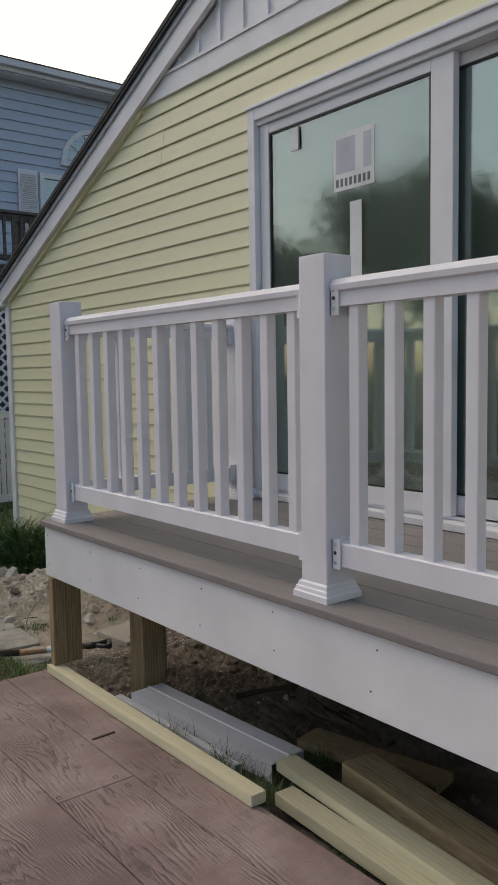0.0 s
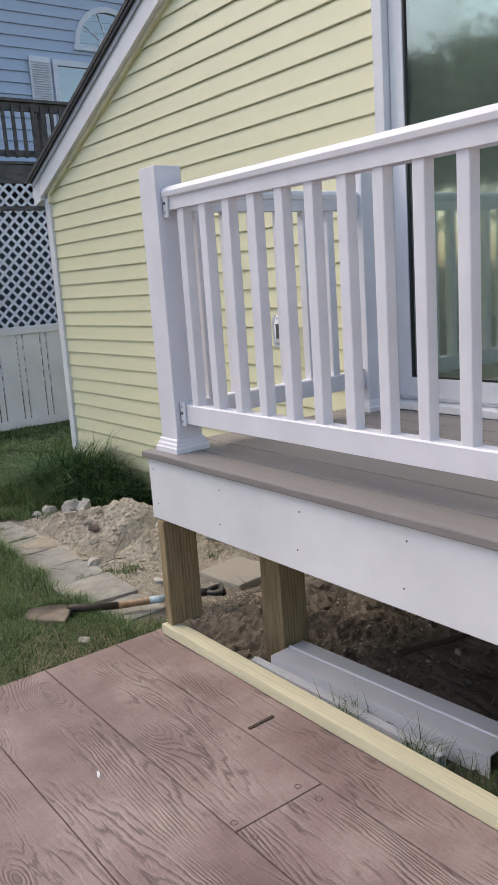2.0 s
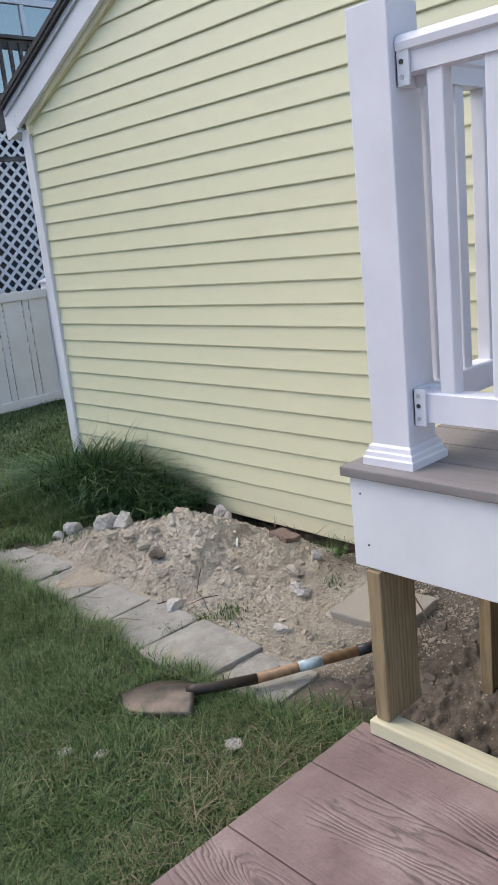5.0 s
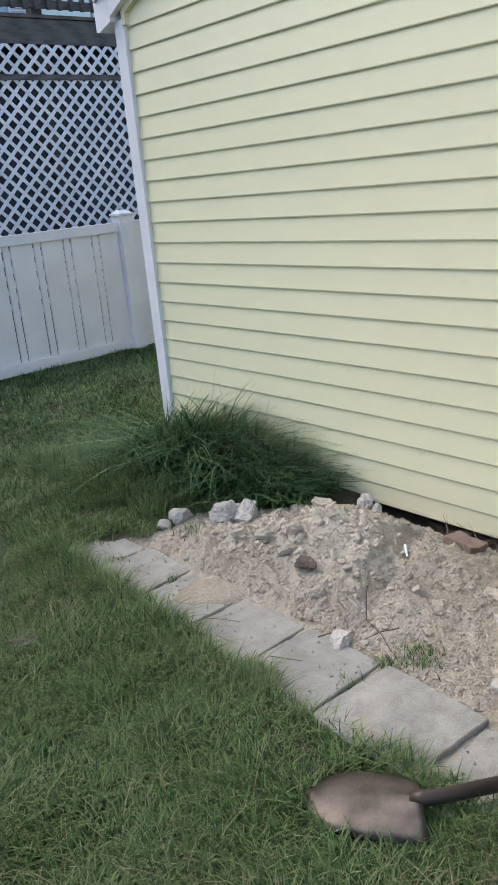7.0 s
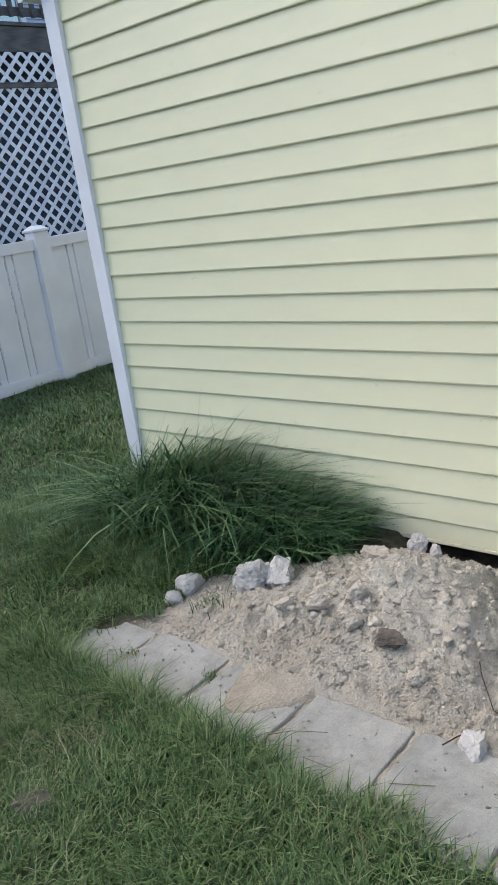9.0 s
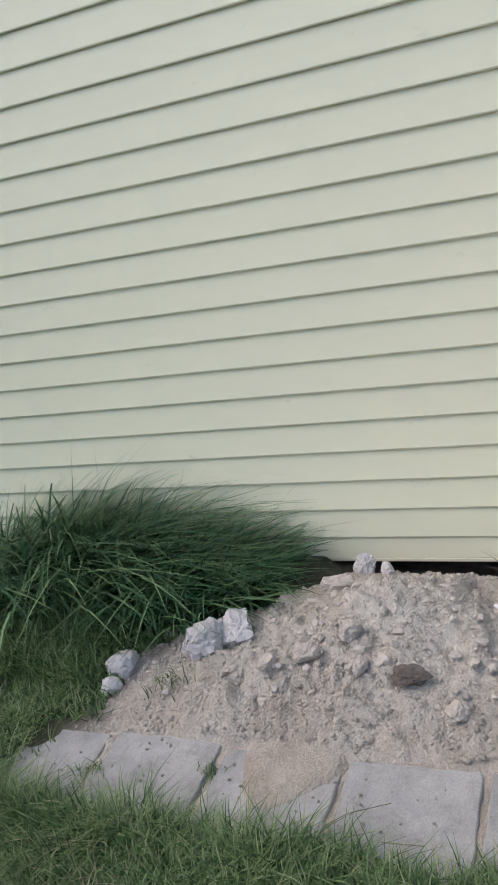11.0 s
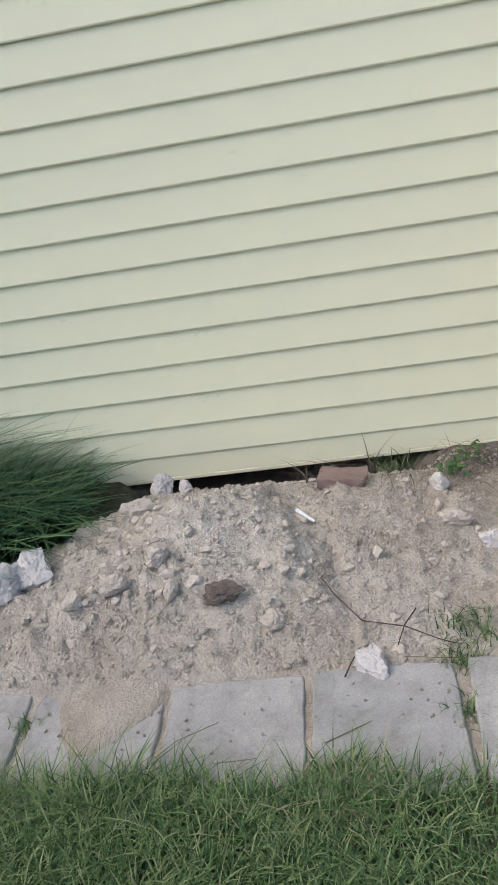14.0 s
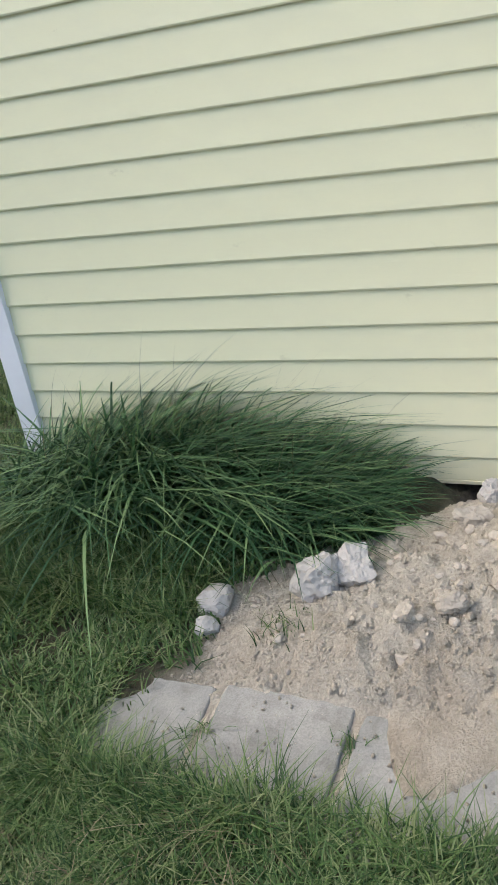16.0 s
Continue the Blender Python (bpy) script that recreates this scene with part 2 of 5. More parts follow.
def glass_material(name, reflect, tint, dust=0.0):
    m = bpy.data.materials.new(name)
    m.use_nodes = True
    t = m.node_tree
    t.nodes.clear()
    out, ms = t.nodes.new("ShaderNodeOutputMaterial"), t.nodes.new("ShaderNodeMixShader")
    gl, tp = t.nodes.new("ShaderNodeBsdfGlossy"), t.nodes.new("ShaderNodeBsdfTransparent")
    gl.inputs["Color"].default_value, gl.inputs["Roughness"].default_value = (0.86, 0.93, 0.89, 1), 0.05
    tp.inputs["Color"].default_value = (*tint, 1)
    lw = nd(t, "ShaderNodeLayerWeight", Blend=0.35)
    mr = nd(t, "ShaderNodeMapRange")
    mr.inputs[3].default_value, mr.inputs[4].default_value = reflect, 0.95
    t.links.new(lw.outputs["Fresnel"], mr.inputs[0])
    t.links.new(mr.outputs[0], ms.inputs[0])
    t.links.new(tp.outputs[0], ms.inputs[1]), t.links.new(gl.outputs[0], ms.inputs[2])
    # pale diffuse veil over the pane, painted in as milky reflection; dust sets its amount
    film, dm = nd(t, "ShaderNodeBsdfDiffuse", Color=(0.62, 0.66, 0.63, 1)), t.nodes.new("ShaderNodeMixShader")
    t.links.new(grey(t, noise_tex(t, coords(t), 1.8, 4, 0.6), dust * 0.6, dust * 1.4), dm.inputs[0])
    t.links.new(ms.outputs[0], dm.inputs[1]), t.links.new(film.outputs[0], dm.inputs[2])
    t.links.new(dm.outputs[0], out.inputs[0])
    return m


M_SIDING = siding_material("yellow vinyl", (0.785, 0.755, 0.51), (0.665, 0.645, 0.48))
M_TRIM_Y = plain("yellow vinyl trim", (0.80, 0.75, 0.52), 0.42)
M_WHITE = plain("white vinyl", (0.80, 0.80, 0.83), 0.38, 4, 0.04, 0.03)
M_RAIL = plain("white railing vinyl", (0.80, 0.79, 0.84), 0.5, 5, 0.04, 0.03)
M_FASCIA = plain("white trim board", (0.80, 0.80, 0.82), 0.5, 3, 0.05, 0.05)
M_STEEL = plain("zinc bracket", (0.62, 0.62, 0.64), 0.4, 30, 0.1, 0.1, metal=0.6)
M_DARKHOLE = plain("dark screw", (0.05, 0.045, 0.04), 0.5)
M_DECK = wood_material("taupe composite", (0.262, 0.238, 0.232), (0.215, 0.194, 0.188), 0.6, "y", 26)
M_PINE = wood_material("fresh treated pine", (0.72, 0.66, 0.46), (0.59, 0.56, 0.375), 0.65, "y", 19)
M_POST = wood_material("treated post wood", (0.37, 0.275, 0.155), (0.19, 0.13, 0.07), 0.8, "z", 21.0)
M_NAIL = plain("dark pressed ring", (0.11, 0.07, 0.065), 0.6)
M_BEAM = wood_material("aged treated beam", (0.47, 0.37, 0.22), (0.25, 0.185, 0.10), 0.75, "y", 20)
M_STAMP = stamped_material()
M_SOIL = soil_material()
M_GRASS = leaf_material("lawn grass", [(0.032, 0.076, 0.022), (0.072, 0.14, 0.042), (0.112, 0.19, 0.06), (0.15, 0.225, 0.072), (0.24, 0.285, 0.13)])
M_CLUMP = leaf_material("tall grass", [(0.02, 0.062, 0.027), (0.045, 0.12, 0.05), (0.078, 0.17, 0.07), (0.20, 0.30, 0.13)], 0.45)
M_STRAW = leaf_material("dry stems", [(0.13, 0.11, 0.06), (0.23, 0.195, 0.11), (0.36, 0.31, 0.20)])
M_LITTER = leaf_material("dead litter", [(0.05, 0.038, 0.028), (0.12, 0.09, 0.06), (0.26, 0.21, 0.15)], 0.8, 0.05)
M_PAVER = paver_material("concrete paver", -0.10)
M_TAN = paver_material("dusty tan paver", 0.3)
M_SANDY = paver_material("sand-dusted paver", 0.0)
M_ROCK = stone_material("pale broken concrete", (0.40, 0.37, 0.33), (0.64, 0.60, 0.545), 20, 0.9, 0.45)
M_CLOD = stone_material("soil clods", (0.36, 0.31, 0.245), (0.55, 0.485, 0.40), 40)
M_DARKCLOD = stone_material("dark clods", (0.07, 0.055, 0.043), (0.20, 0.16, 0.125), 35)
M_BRICK = stone_material("weathered red brick", (0.15, 0.098, 0.078), (0.34, 0.25, 0.20), 22)
M_DARKROCK = stone_material("charred lump", (0.028, 0.023, 0.019), (0.19, 0.15, 0.115), 42)
M_SHINGLE = stone_material("asphalt shingle", (0.03, 0.03, 0.032), (0.08, 0.08, 0.085), 60)
M_BLUE = siding_material("blue-grey vinyl", (0.50, 0.58, 0.70), (0.44, 0.52, 0.63))
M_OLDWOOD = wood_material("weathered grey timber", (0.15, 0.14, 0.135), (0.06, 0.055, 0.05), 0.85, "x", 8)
M_LATTICE = plain("white lattice", (0.82, 0.83, 0.86), 0.5)
M_GREYBOX = plain("pale grey plastic", (0.52, 0.54, 0.60), 0.4)
M_SMOKE = plain("smoked plastic", (0.16, 0.16, 0.175), 0.2)
M_GREYSOCK = plain("shaded grey plastic", (0.10, 0.10, 0.115), 0.35)
M_HATCH = stone_material("painted hatch board", (0.50, 0.49, 0.50), (0.62, 0.60, 0.61), 9, 0.7, 0.25)
M_IRON = plain("worn steel blade", (0.24, 0.20, 0.17), 0.42, 14, 0.3, 0.2, metal=0.5)
M_SOCKET = plain("dark steel socket", (0.075, 0.058, 0.047), 0.5, metal=0.5)
M_ASH = wood_material("varnished ash handle", (0.31, 0.185, 0.095), (0.20, 0.115, 0.055), 0.45, "y", 10)
M_BLACK = plain("black plastic", (0.02, 0.02, 0.022), 0.4)
M_STICKER = plain("blue label", (0.45, 0.56, 0.60), 0.5, 40, 0.25)
M_PAPER = plain("white label", (0.78, 0.8, 0.8), 0.6)
M_GLASS = glass_material("door glass", 0.22, (0.70, 0.82, 0.76), 0.05)
M_NGLASS = glass_material("window glass", 0.3, (0.35, 0.38, 0.4))
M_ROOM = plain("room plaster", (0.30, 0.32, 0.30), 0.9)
M_GASKET = plain("black gasket", (0.02, 0.02, 0.02), 0.5)
M_TWIG = plain("dead twig", (0.07, 0.05, 0.038), 0.9)
M_BARK = stone_material("bark", (0.06, 0.05, 0.04), (0.13, 0.11, 0.09), 20)
M_LEAF = leaf_material("tree leaves", [(0.06, 0.09, 0.04), (0.10, 0.13, 0.06), (0.14, 0.165, 0.09)], 0.5, 0.4)
M_WEED = leaf_material("weed leaves", [(0.05, 0.11, 0.03), (0.10, 0.18, 0.05)])


# ---- mesh helpers ----
def add_box(bm, lo, hi, bevel=0.0, m=None):
    lo, hi = Vector(lo), Vector(hi)
    r = bmesh.ops.create_cube(bm, size=1.0)
    vs = r["verts"]
    bmesh.ops.scale(bm, vec=hi - lo, verts=vs)
    bmesh.ops.translate(bm, vec=(lo + hi) / 2, verts=vs)
    if bevel:
        es = list({e for v in vs for e in v.link_edges})
        got = bmesh.ops.bevel(bm, geom=es, offset=bevel, segments=2, affect="EDGES", profile=0.6)
        vs = list({v for f in got["faces"] for v in f.verts} | {v for v in vs if v.is_valid})
    if m is not None:
        bmesh.ops.transform(bm, matrix=m, verts=vs)
    return vs


def add_prism(bm, outline, a, b, axis="y", m=None):
    """An outline of (u, v) pairs pushed from a to b along an axis: x (u=y v=z), y (u=x v=z) or z (u=x v=y)."""
    put = {"x": lambda u, v, w: (w, u, v), "y": lambda u, v, w: (u, w, v), "z": lambda u, v, w: (u, v, w)}[axis]
    r0 = [bm.verts.new(put(u, v, a)) for u, v in outline]
    r1 = [bm.verts.new(put(u, v, b)) for u, v in outline]
    n = len(outline)
    fs = [bm.faces.new((r0[i], r0[(i + 1) % n], r1[(i + 1) % n], r1[i])) for i in range(n)]
    fs += [bm.faces.new(r0[::-1]), bm.faces.new(r1)]
    bmesh.ops.recalc_face_normals(bm, faces=fs)
    if m is not None:
        bmesh.ops.transform(bm, matrix=m, verts=r0 + r1)
    return r0 + r1


def add_tube(bm, pts, radii, sides=10):
    pts = [Vector(p) for p in pts]
    rings = []
    for i, p in enumerate(pts):
        d = (pts[min(i + 1, len(pts) - 1)] - pts[max(i - 1, 0)]).normalized()
        a = d.orthogonal().normalized() if abs(d.z) > 0.9 else d.cross(Vector((0, 0, 1))).normalized()
        b = d.cross(a)
        r = radii[i] if isinstance(radii, (list, tuple)) else radii
        rings.append([bm.verts.new(p + (a * math.cos(k * math.tau / sides) + b * math.sin(k * math.tau / sides)) * r) for k in range(sides)])
    for r0, r1 in zip(rings, rings[1:]):
        for k in range(sides):
            bm.faces.new((r0[k], r0[(k + 1) % sides], r1[(k + 1) % sides], r1[k]))
    bm.faces.new(rings[0][::-1]), bm.faces.new(rings[-1])


def to_object(name, bm, mat, smooth=False):
    me = bpy.data.meshes.new(name)
    bm.normal_update()
    bm.to_mesh(me)
    bm.free()
    me.materials.append(mat)
    if smooth:
        me.shade_smooth()
    return new(name, me)


def part(name, bm, mat, parent, label="", smooth=False):
    ob = to_object(name, bm, mat, smooth)
    ob.parent = parent
    ob.matrix_parent_inverse = parent.matrix_world.inverted()
    return tagged(ob, label)


def shared(name, mesh, parent, m):
    ob = new(name, mesh)
    ob.parent = parent
    ob.matrix_world = m
    return ob


def box_part(name, lo, hi, mat, parent, bevel=0.003, label=""):
    bm = bmesh.new()
    add_box(bm, lo, hi, bevel)
    return part(name, bm, mat, parent, label)


def empty(name, at=(0, 0, 0)):
    ob = new(name)
    ob.empty_display_size = 0.1
    ob.location = at
    bpy.context.view_layer.update()
    return ob


def arrays_object(name, verts, tris, mat):
    me = bpy.data.meshes.new(name)
    nv, nt = len(verts), len(tris)
    me.vertices.add(nv)
    me.vertices.foreach_set("co", np.asarray(verts, np.float32).ravel())
    me.loops.add(nt * 3)
    me.loops.foreach_set("vertex_index", np.asarray(tris, np.int32).ravel())
    me.polygons.add(nt)
    me.polygons.foreach_set("loop_start", np.arange(0, nt * 3, 3, dtype=np.int32))
    me.update(calc_edges=True)
    me.materials.append(mat)
    return new(name, me)


def structure(ob, label, category="structure"):
    return tagged(ob, label, category, kind="structure")


# ---- ground ----
rng = np.random.default_rng(5)
LATT = rng.random((64, 64))


def vnoise(x, y, s):
    """Smooth lattice noise, 0 to 1, of cell size s."""
    x, y = np.asarray(x) / s, np.asarray(y) / s
    i, j = np.floor(x).astype(int), np.floor(y).astype(int)
    u, v = x - i, y - j
    u, v = u * u * (3 - 2 * u), v * v * (3 - 2 * v)
    g = lambda a, b: LATT[a % 64, b % 64]
    return (g(i, j) * (1 - u) + g(i + 1, j) * u) * (1 - v) + (g(i, j + 1) * (1 - u) + g(i + 1, j + 1) * u) * v


def step(a, b, x):
    t = np.clip((np.asarray(x) - a) / (b - a), 0, 1)
    return t * t * (3 - 2 * t)


def soil_mask(x, y):
    """1 where the dug bed lies bare, between the wall, the pavers and the patio."""
    w = 0.10 * (vnoise(x, y, 0.22) - 0.5) + 0.06 * (vnoise(x, y, 0.07) - 0.5)
    left = 7.60 + 0.12 * (vnoise(x, y, 0.3) - 0.5) - 0.55 * step(2.0, 2.5, x)
    return step(1.40, 1.46, x + w - 0.13 * step(5.5, 5.35, y) * step(5.1, 5.2, y)) * step(0.0, 0.14, left - y + w) * (x < 2.9)


def ground_height(x, y):
    m = soil_mask(x, y)
    lawn = 0.02 * (vnoise(x, y, 0.9) - 0.5)
    r = np.sqrt(((x - 2.12) / 0.29) ** 2 + ((y - 6.73) / 0.43) ** 2 + 0.03)
    heap = 0.205 * np.exp(-1.05 * r ** 1.45) * (1 + 0.12 * (vnoise(x + 2, y, 0.19) - 0.5))
    heap += 0.035 * np.exp(-((x - 2.28) / 0.22) ** 2 - ((y - 6.15) / 0.25) ** 2)
    heap += 0.045 * np.exp(-((x - 1.86) / 0.16) ** 2 - ((y - 7.15) / 0.26) ** 2)
    spill = 0.012 * np.exp(-((x - 1.60) / 0.12) ** 2 - ((y - 6.68) / 0.13) ** 2)
    ditch = -0.11 * step(2.45, 2.58, x) * step(6.02, 6.25, y) * (y < 7.5)
    gully = -0.035 * np.exp(-((y - 6.42 - 0.4 * (x - 2.0)) / 0.05) ** 2) * step(1.8, 1.95, x) * (x < 2.4)
    lumps = 0.020 * (vnoise(x, y, 0.11) - 0.5) + 0.013 * (vnoise(x, y, 0.045) - 0.5) + 0.026 * np.clip(vnoise(x + 7, y, 0.03) - 0.55, 0, 1) + 0.012 * (vnoise(x, y, 0.015) - 0.5)
    rough = 0.045 * (vnoise(x, y, 0.3) - 0.5) * step(5.4, 5.1, y)
    grit = (0.011 * np.clip(np.abs(vnoise(x + 9, y + 4, 0.032) - 0.5) * 2 - 0.25, 0, 1) + 0.007 * (vnoise(x + 1, y, 0.018) - 0.5)) * (0.35 + 0.9 * np.clip(heap / 0.1, 0, 1))
    crag = grit + 0.016 * np.abs(vnoise(x + 3, y, 0.075) - 0.5) * 2 * np.clip(heap / 0.1, 0, 1)
    bed = -0.024 + heap + spill + ditch + gully + lumps * (0.55 + 0.5 * np.clip(heap / 0.12, 0, 1) + 1.0 * step(5.5, 5.2, y)) + rough + crag
    sunk = step(1.715, 1.675, x) * step(5.42, 5.5, y)
    bed = bed * (1 - sunk) + sunk * (-0.003 + 0.3 * lumps)
    return lawn * (1 - m) + bed * m


def axis_lines(fine_a, fine_b, fine, mid_a, mid_b, mid, far):
    f = np.arange(fine_a, fine_b, fine)
    lo, hi = np.arange(mid_a, fine_a, mid), np.arange(fine_b, mid_b, mid)
    out = np.geomspace(1, far, 22)
    return np.unique(np.concatenate([mid_a - out, lo, f, hi, mid_b + out]))


def build_ground():
    gx = axis_lines(1.36, 2.72, 0.008, -4, 8, 0.15, 900)
    gy = axis_lines(4.6, 7.8, 0.008, -3, 13, 0.12, 900)
    X, Y = np.meshgrid(gx, gy, indexing="ij")
    Z = ground_height(X, Y)
    nx, ny = X.shape
    idx = np.arange(nx * ny).reshape(nx, ny)
    a, b, c, d = idx[:-1, :-1].ravel(), idx[1:, :-1].ravel(), idx[1:, 1:].ravel(), idx[:-1, 1:].ravel()
    tris = np.concatenate([np.stack([a, b, c], 1), np.stack([a, c, d], 1)])
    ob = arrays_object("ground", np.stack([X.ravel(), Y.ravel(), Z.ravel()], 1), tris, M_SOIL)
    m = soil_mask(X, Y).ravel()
    # darker under the deck, damp by the hatch; last term paints the siding's gap shadow
    damp_shade = np.clip(step(5.95, 5.4, Y) + step(2.30, 2.5, X) * step(6.35, 5.95, Y) + step(2.47, 2.57, X), 0, 1).ravel() * (0.72 + 0.28 * vnoise(X, Y, 0.12).ravel())
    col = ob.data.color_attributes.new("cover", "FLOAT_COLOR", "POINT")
    rgba = np.stack([1 - m, damp_shade, np.zeros_like(m), np.ones_like(m)], 1).astype(np.float32)
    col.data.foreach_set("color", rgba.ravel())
    ob.data.shade_smooth()
    structure(ob, "bare dug sandy soil bed and lawn ground", "ground")


build_ground()

# ---- house: yellow gable wall ----
WX, LAP, Z1 = 2.64, 0.1016, 0.061              # face of the laps, lap height, lowest seam
Y_CORNER, RAKE_Y, RAKE_Z, PITCH, RIDGE_Y = 8.46, 8.62, 2.10, 0.44, 3.6
DOOR_A, DOOR_B, DOOR_TOP = 2.60, 5.06, 2.885   # outside of the door casing
HATCH_A, HATCH_B, HATCH_TOP = 5.02, 5.85, 0.555
FRIEZE_Z = 3.19


def rake_under(y):
    """Underside of the rake board along the gable."""
    return RAKE_Z + PITCH * (RAKE_Y - y) if y > RIDGE_Y else RAKE_Z + PITCH * (RAKE_Y - RIDGE_Y) - PITCH * (RIDGE_Y - y)


def wall_end(z):
    """How far the wall reaches towards its corner at a height."""
    return min(Y_CORNER, RAKE_Y - (z - RAKE_Z) / PITCH)


Y_FAR = -0.9
bm = bmesh.new()
T0, T1 = WX + 0.018, WX + 0.16
for ya, yb, za, zb in ((DOOR_B, 8.49, HATCH_TOP, 2.12), (HATCH_B, 8.49, 0.0, HATCH_TOP), (Y_FAR, HATCH_A, -0.1, 0.80),
                       (Y_FAR, DOOR_A, 0.80, 2.12), (HATCH_A, DOOR_B, HATCH_TOP, 0.80)):
    add_box(bm, (T0, ya, za), (T1, yb, zb))
add_box(bm, (T0, DOOR_B, 2.12), (T1, 5.1, DOOR_TOP)), add_box(bm, (T0, 2.0, 2.12), (T1, DOOR_A, DOOR_TOP))
top = RAKE_Z + PITCH * (RAKE_Y - RIDGE_Y) + 0.1
add_prism(bm, [(5.1, 2.12), (8.49, 2.12), (5.1, 2.12 + PITCH * 3.55)], T0, T1, "x")
add_prism(bm, [(Y_FAR, 2.12), (2.0, 2.12), (2.0, DOOR_TOP), (5.1, DOOR_TOP), (5.1, 3.72), (RIDGE_Y, top), (Y_FAR, 2.6)], T0, T1, "x")
wall = structure(to_object("wall_west", bm, M_ROOM), "yellow vinyl clapboard gable wall of the house", "wall")


def lap_panel(z0, h, ya, yb_low, yb_high, proud=0.0):
    """One clapboard lap: hollow face, turned-in lip at the bottom over an open shadow gap."""
    prof = [(0.018, 0.011), (0.006, 0.011), (0.0045, -0.001), (0.0, -0.002), (-0.002, 0.003), (0.001, 0.03), (0.0045, 0.07), (0.0088, h), (0.018, h)]
    bm = bmesh.new()
    ends = []
    for which in (0, 1):
        row = []
        for px, pz in prof:
            y = ya if which == 0 else yb_low + (yb_high - yb_low) * max(0, pz) / h
            row.append(bm.verts.new((WX + px - proud, y, z0 + pz)))
        ends.append(row)
    n = len(prof)
    fs = [bm.faces.new((ends[0][i], ends[0][(i + 1) % n], ends[1][(i + 1) % n], ends[1][i])) for i in range(n)]
    fs += [bm.faces.new(ends[0][::-1]), bm.faces.new(ends[1])]
    bmesh.ops.recalc_face_normals(bm, faces=fs)
    return part("siding_panel", bm, M_SIDING, wall)


def split_runs(z):
    """Stretches of the wall that are sided at a height, left free by the door and the hatch."""
    end = min(wall_end(z), wall_end(z + LAP))
    if z < HATCH_TOP - 0.05:
        return [(Y_FAR, HATCH_A - 0.03), (HATCH_B, None)]
    if z + LAP < 0.80:
        return [(Y_FAR, None)]
    if z < DOOR_TOP - 0.05:
        return [(Y_FAR, DOOR_A), (DOOR_B + 0.012, None)]
    return [(Y_FAR if z < 2.5 else 1.0, None)]


low = Z1 - 0.075
lap_panel(low, Z1 - low, HATCH_B, Y_CORNER, Y_CORNER)
for k in range(31):
    z = Z1 + k * LAP
    if z > FRIEZE_Z - 0.03:
        break
    h = min(LAP, FRIEZE_Z - z + 0.01)
    for ya, yb in split_runs(z):
        lo_end, hi_end = (yb, yb) if yb else (wall_end(z), wall_end(z + h))
        if yb is None and k in (27, 28):
            cut = 5.985 if k == 27 else 5.96
            lap_panel(z, h, ya, cut, cut)
            lap_panel(z, h, cut - 0.03, lo_end, hi_end, 0.0022)
        else:
            lap_panel(z, h, ya, lo_end, hi_end)

bm = bmesh.new()
add_box(bm, (WX - 0.004, HATCH_B, low - 0.012), (WX + 0.018, 8.5, low), 0.002)
part("starter_strip", bm, M_TRIM_Y, wall)


def frieze_and_battens():
    bm = bmesh.new()
    z0, z1 = FRIEZE_Z, FRIEZE_Z + 0.115
    add_prism(bm, [(1.0, z0), (wall_end(z0) + 0.02, z0), (wall_end(z1) + 0.02, z1), (1.0, z1)], WX - 0.014, WX + 0.018, "x")
    part("frieze_board", bm, M_WHITE, wall, "white frieze board under the gable")
    bm = bmesh.new()
    add_prism(bm, [(1.0, z1), (wall_end(z1) + 0.02, z1), (wall_end(z1 + 0.016), z1 + 0.016), (1.0, z1 + 0.016)], WX - 0.024, WX + 0.018, "x")
    part("frieze_cap", bm, M_WHITE, wall)
    bm = bmesh.new()
    z2 = z1 + 0.016
    add_prism(bm, [(2.2, z2), (wall_end(z2) + 0.02, z2), (RIDGE_Y, rake_under(RIDGE_Y)), (2.2, rake_under(2.2))], WX + 0.004, WX + 0.018, "x")
    part("gable_panel", bm, M_WHITE, wall, "white board-and-batten gable panel")
    y = 5.72
    while y > 2.3:
        bm = bmesh.new()
        add_prism(bm, [(y, z2), (y + 0.03, z2), (y + 0.03, rake_under(y + 0.03)), (y, rake_under(y))], WX - 0.010, WX + 0.004, "x")
        part("batten", bm, M_WHITE, wall)
        y -= 0.205


frieze_and_battens()


def rake_piece(name, x0, x1, d0, d1, mat, parent, label=""):
    """A strip that follows the gable slope, between two heights above the rake's underside."""
    bm = bmesh.new()
    ya, yb = RAKE_Y, RIDGE_Y
    add_prism(bm, [(ya, rake_under(ya) + d0), (ya, rake_under(ya) + d1), (yb, rake_under(yb) + d1), (yb, rake_under(yb) + d0)], x0, x1, "x")
    return part(name, bm, mat, parent, label)


roof = structure(empty("roof", (3.5, 4, 3.5)), "dark asphalt shingle roof with white rake trim", "roof")
rake_piece("rake_board", WX - 0.052, WX - 0.022, 0.0, 0.125, M_WHITE, roof, "white aluminium-clad rake board")
rake_piece("rake_soffit", WX - 0.021, WX + 0.15, 0.03, 0.05, M_WHITE, roof)
# drip edge in grey, the shadow band below the shingles put into its colour
rake_piece("drip_edge", WX - 0.066, WX - 0.02, 0.127, 0.16, M_GREYBOX, roof, "metal drip edge toned grey as roof-edge shadow")
rake_piece("shingle_edge", WX - 0.085, WX + 0.3, 0.162, 0.182, M_SHINGLE, roof)
bm = bmesh.new()
ya, yb, d = RAKE_Y + 0.03, RIDGE_Y, 0.184
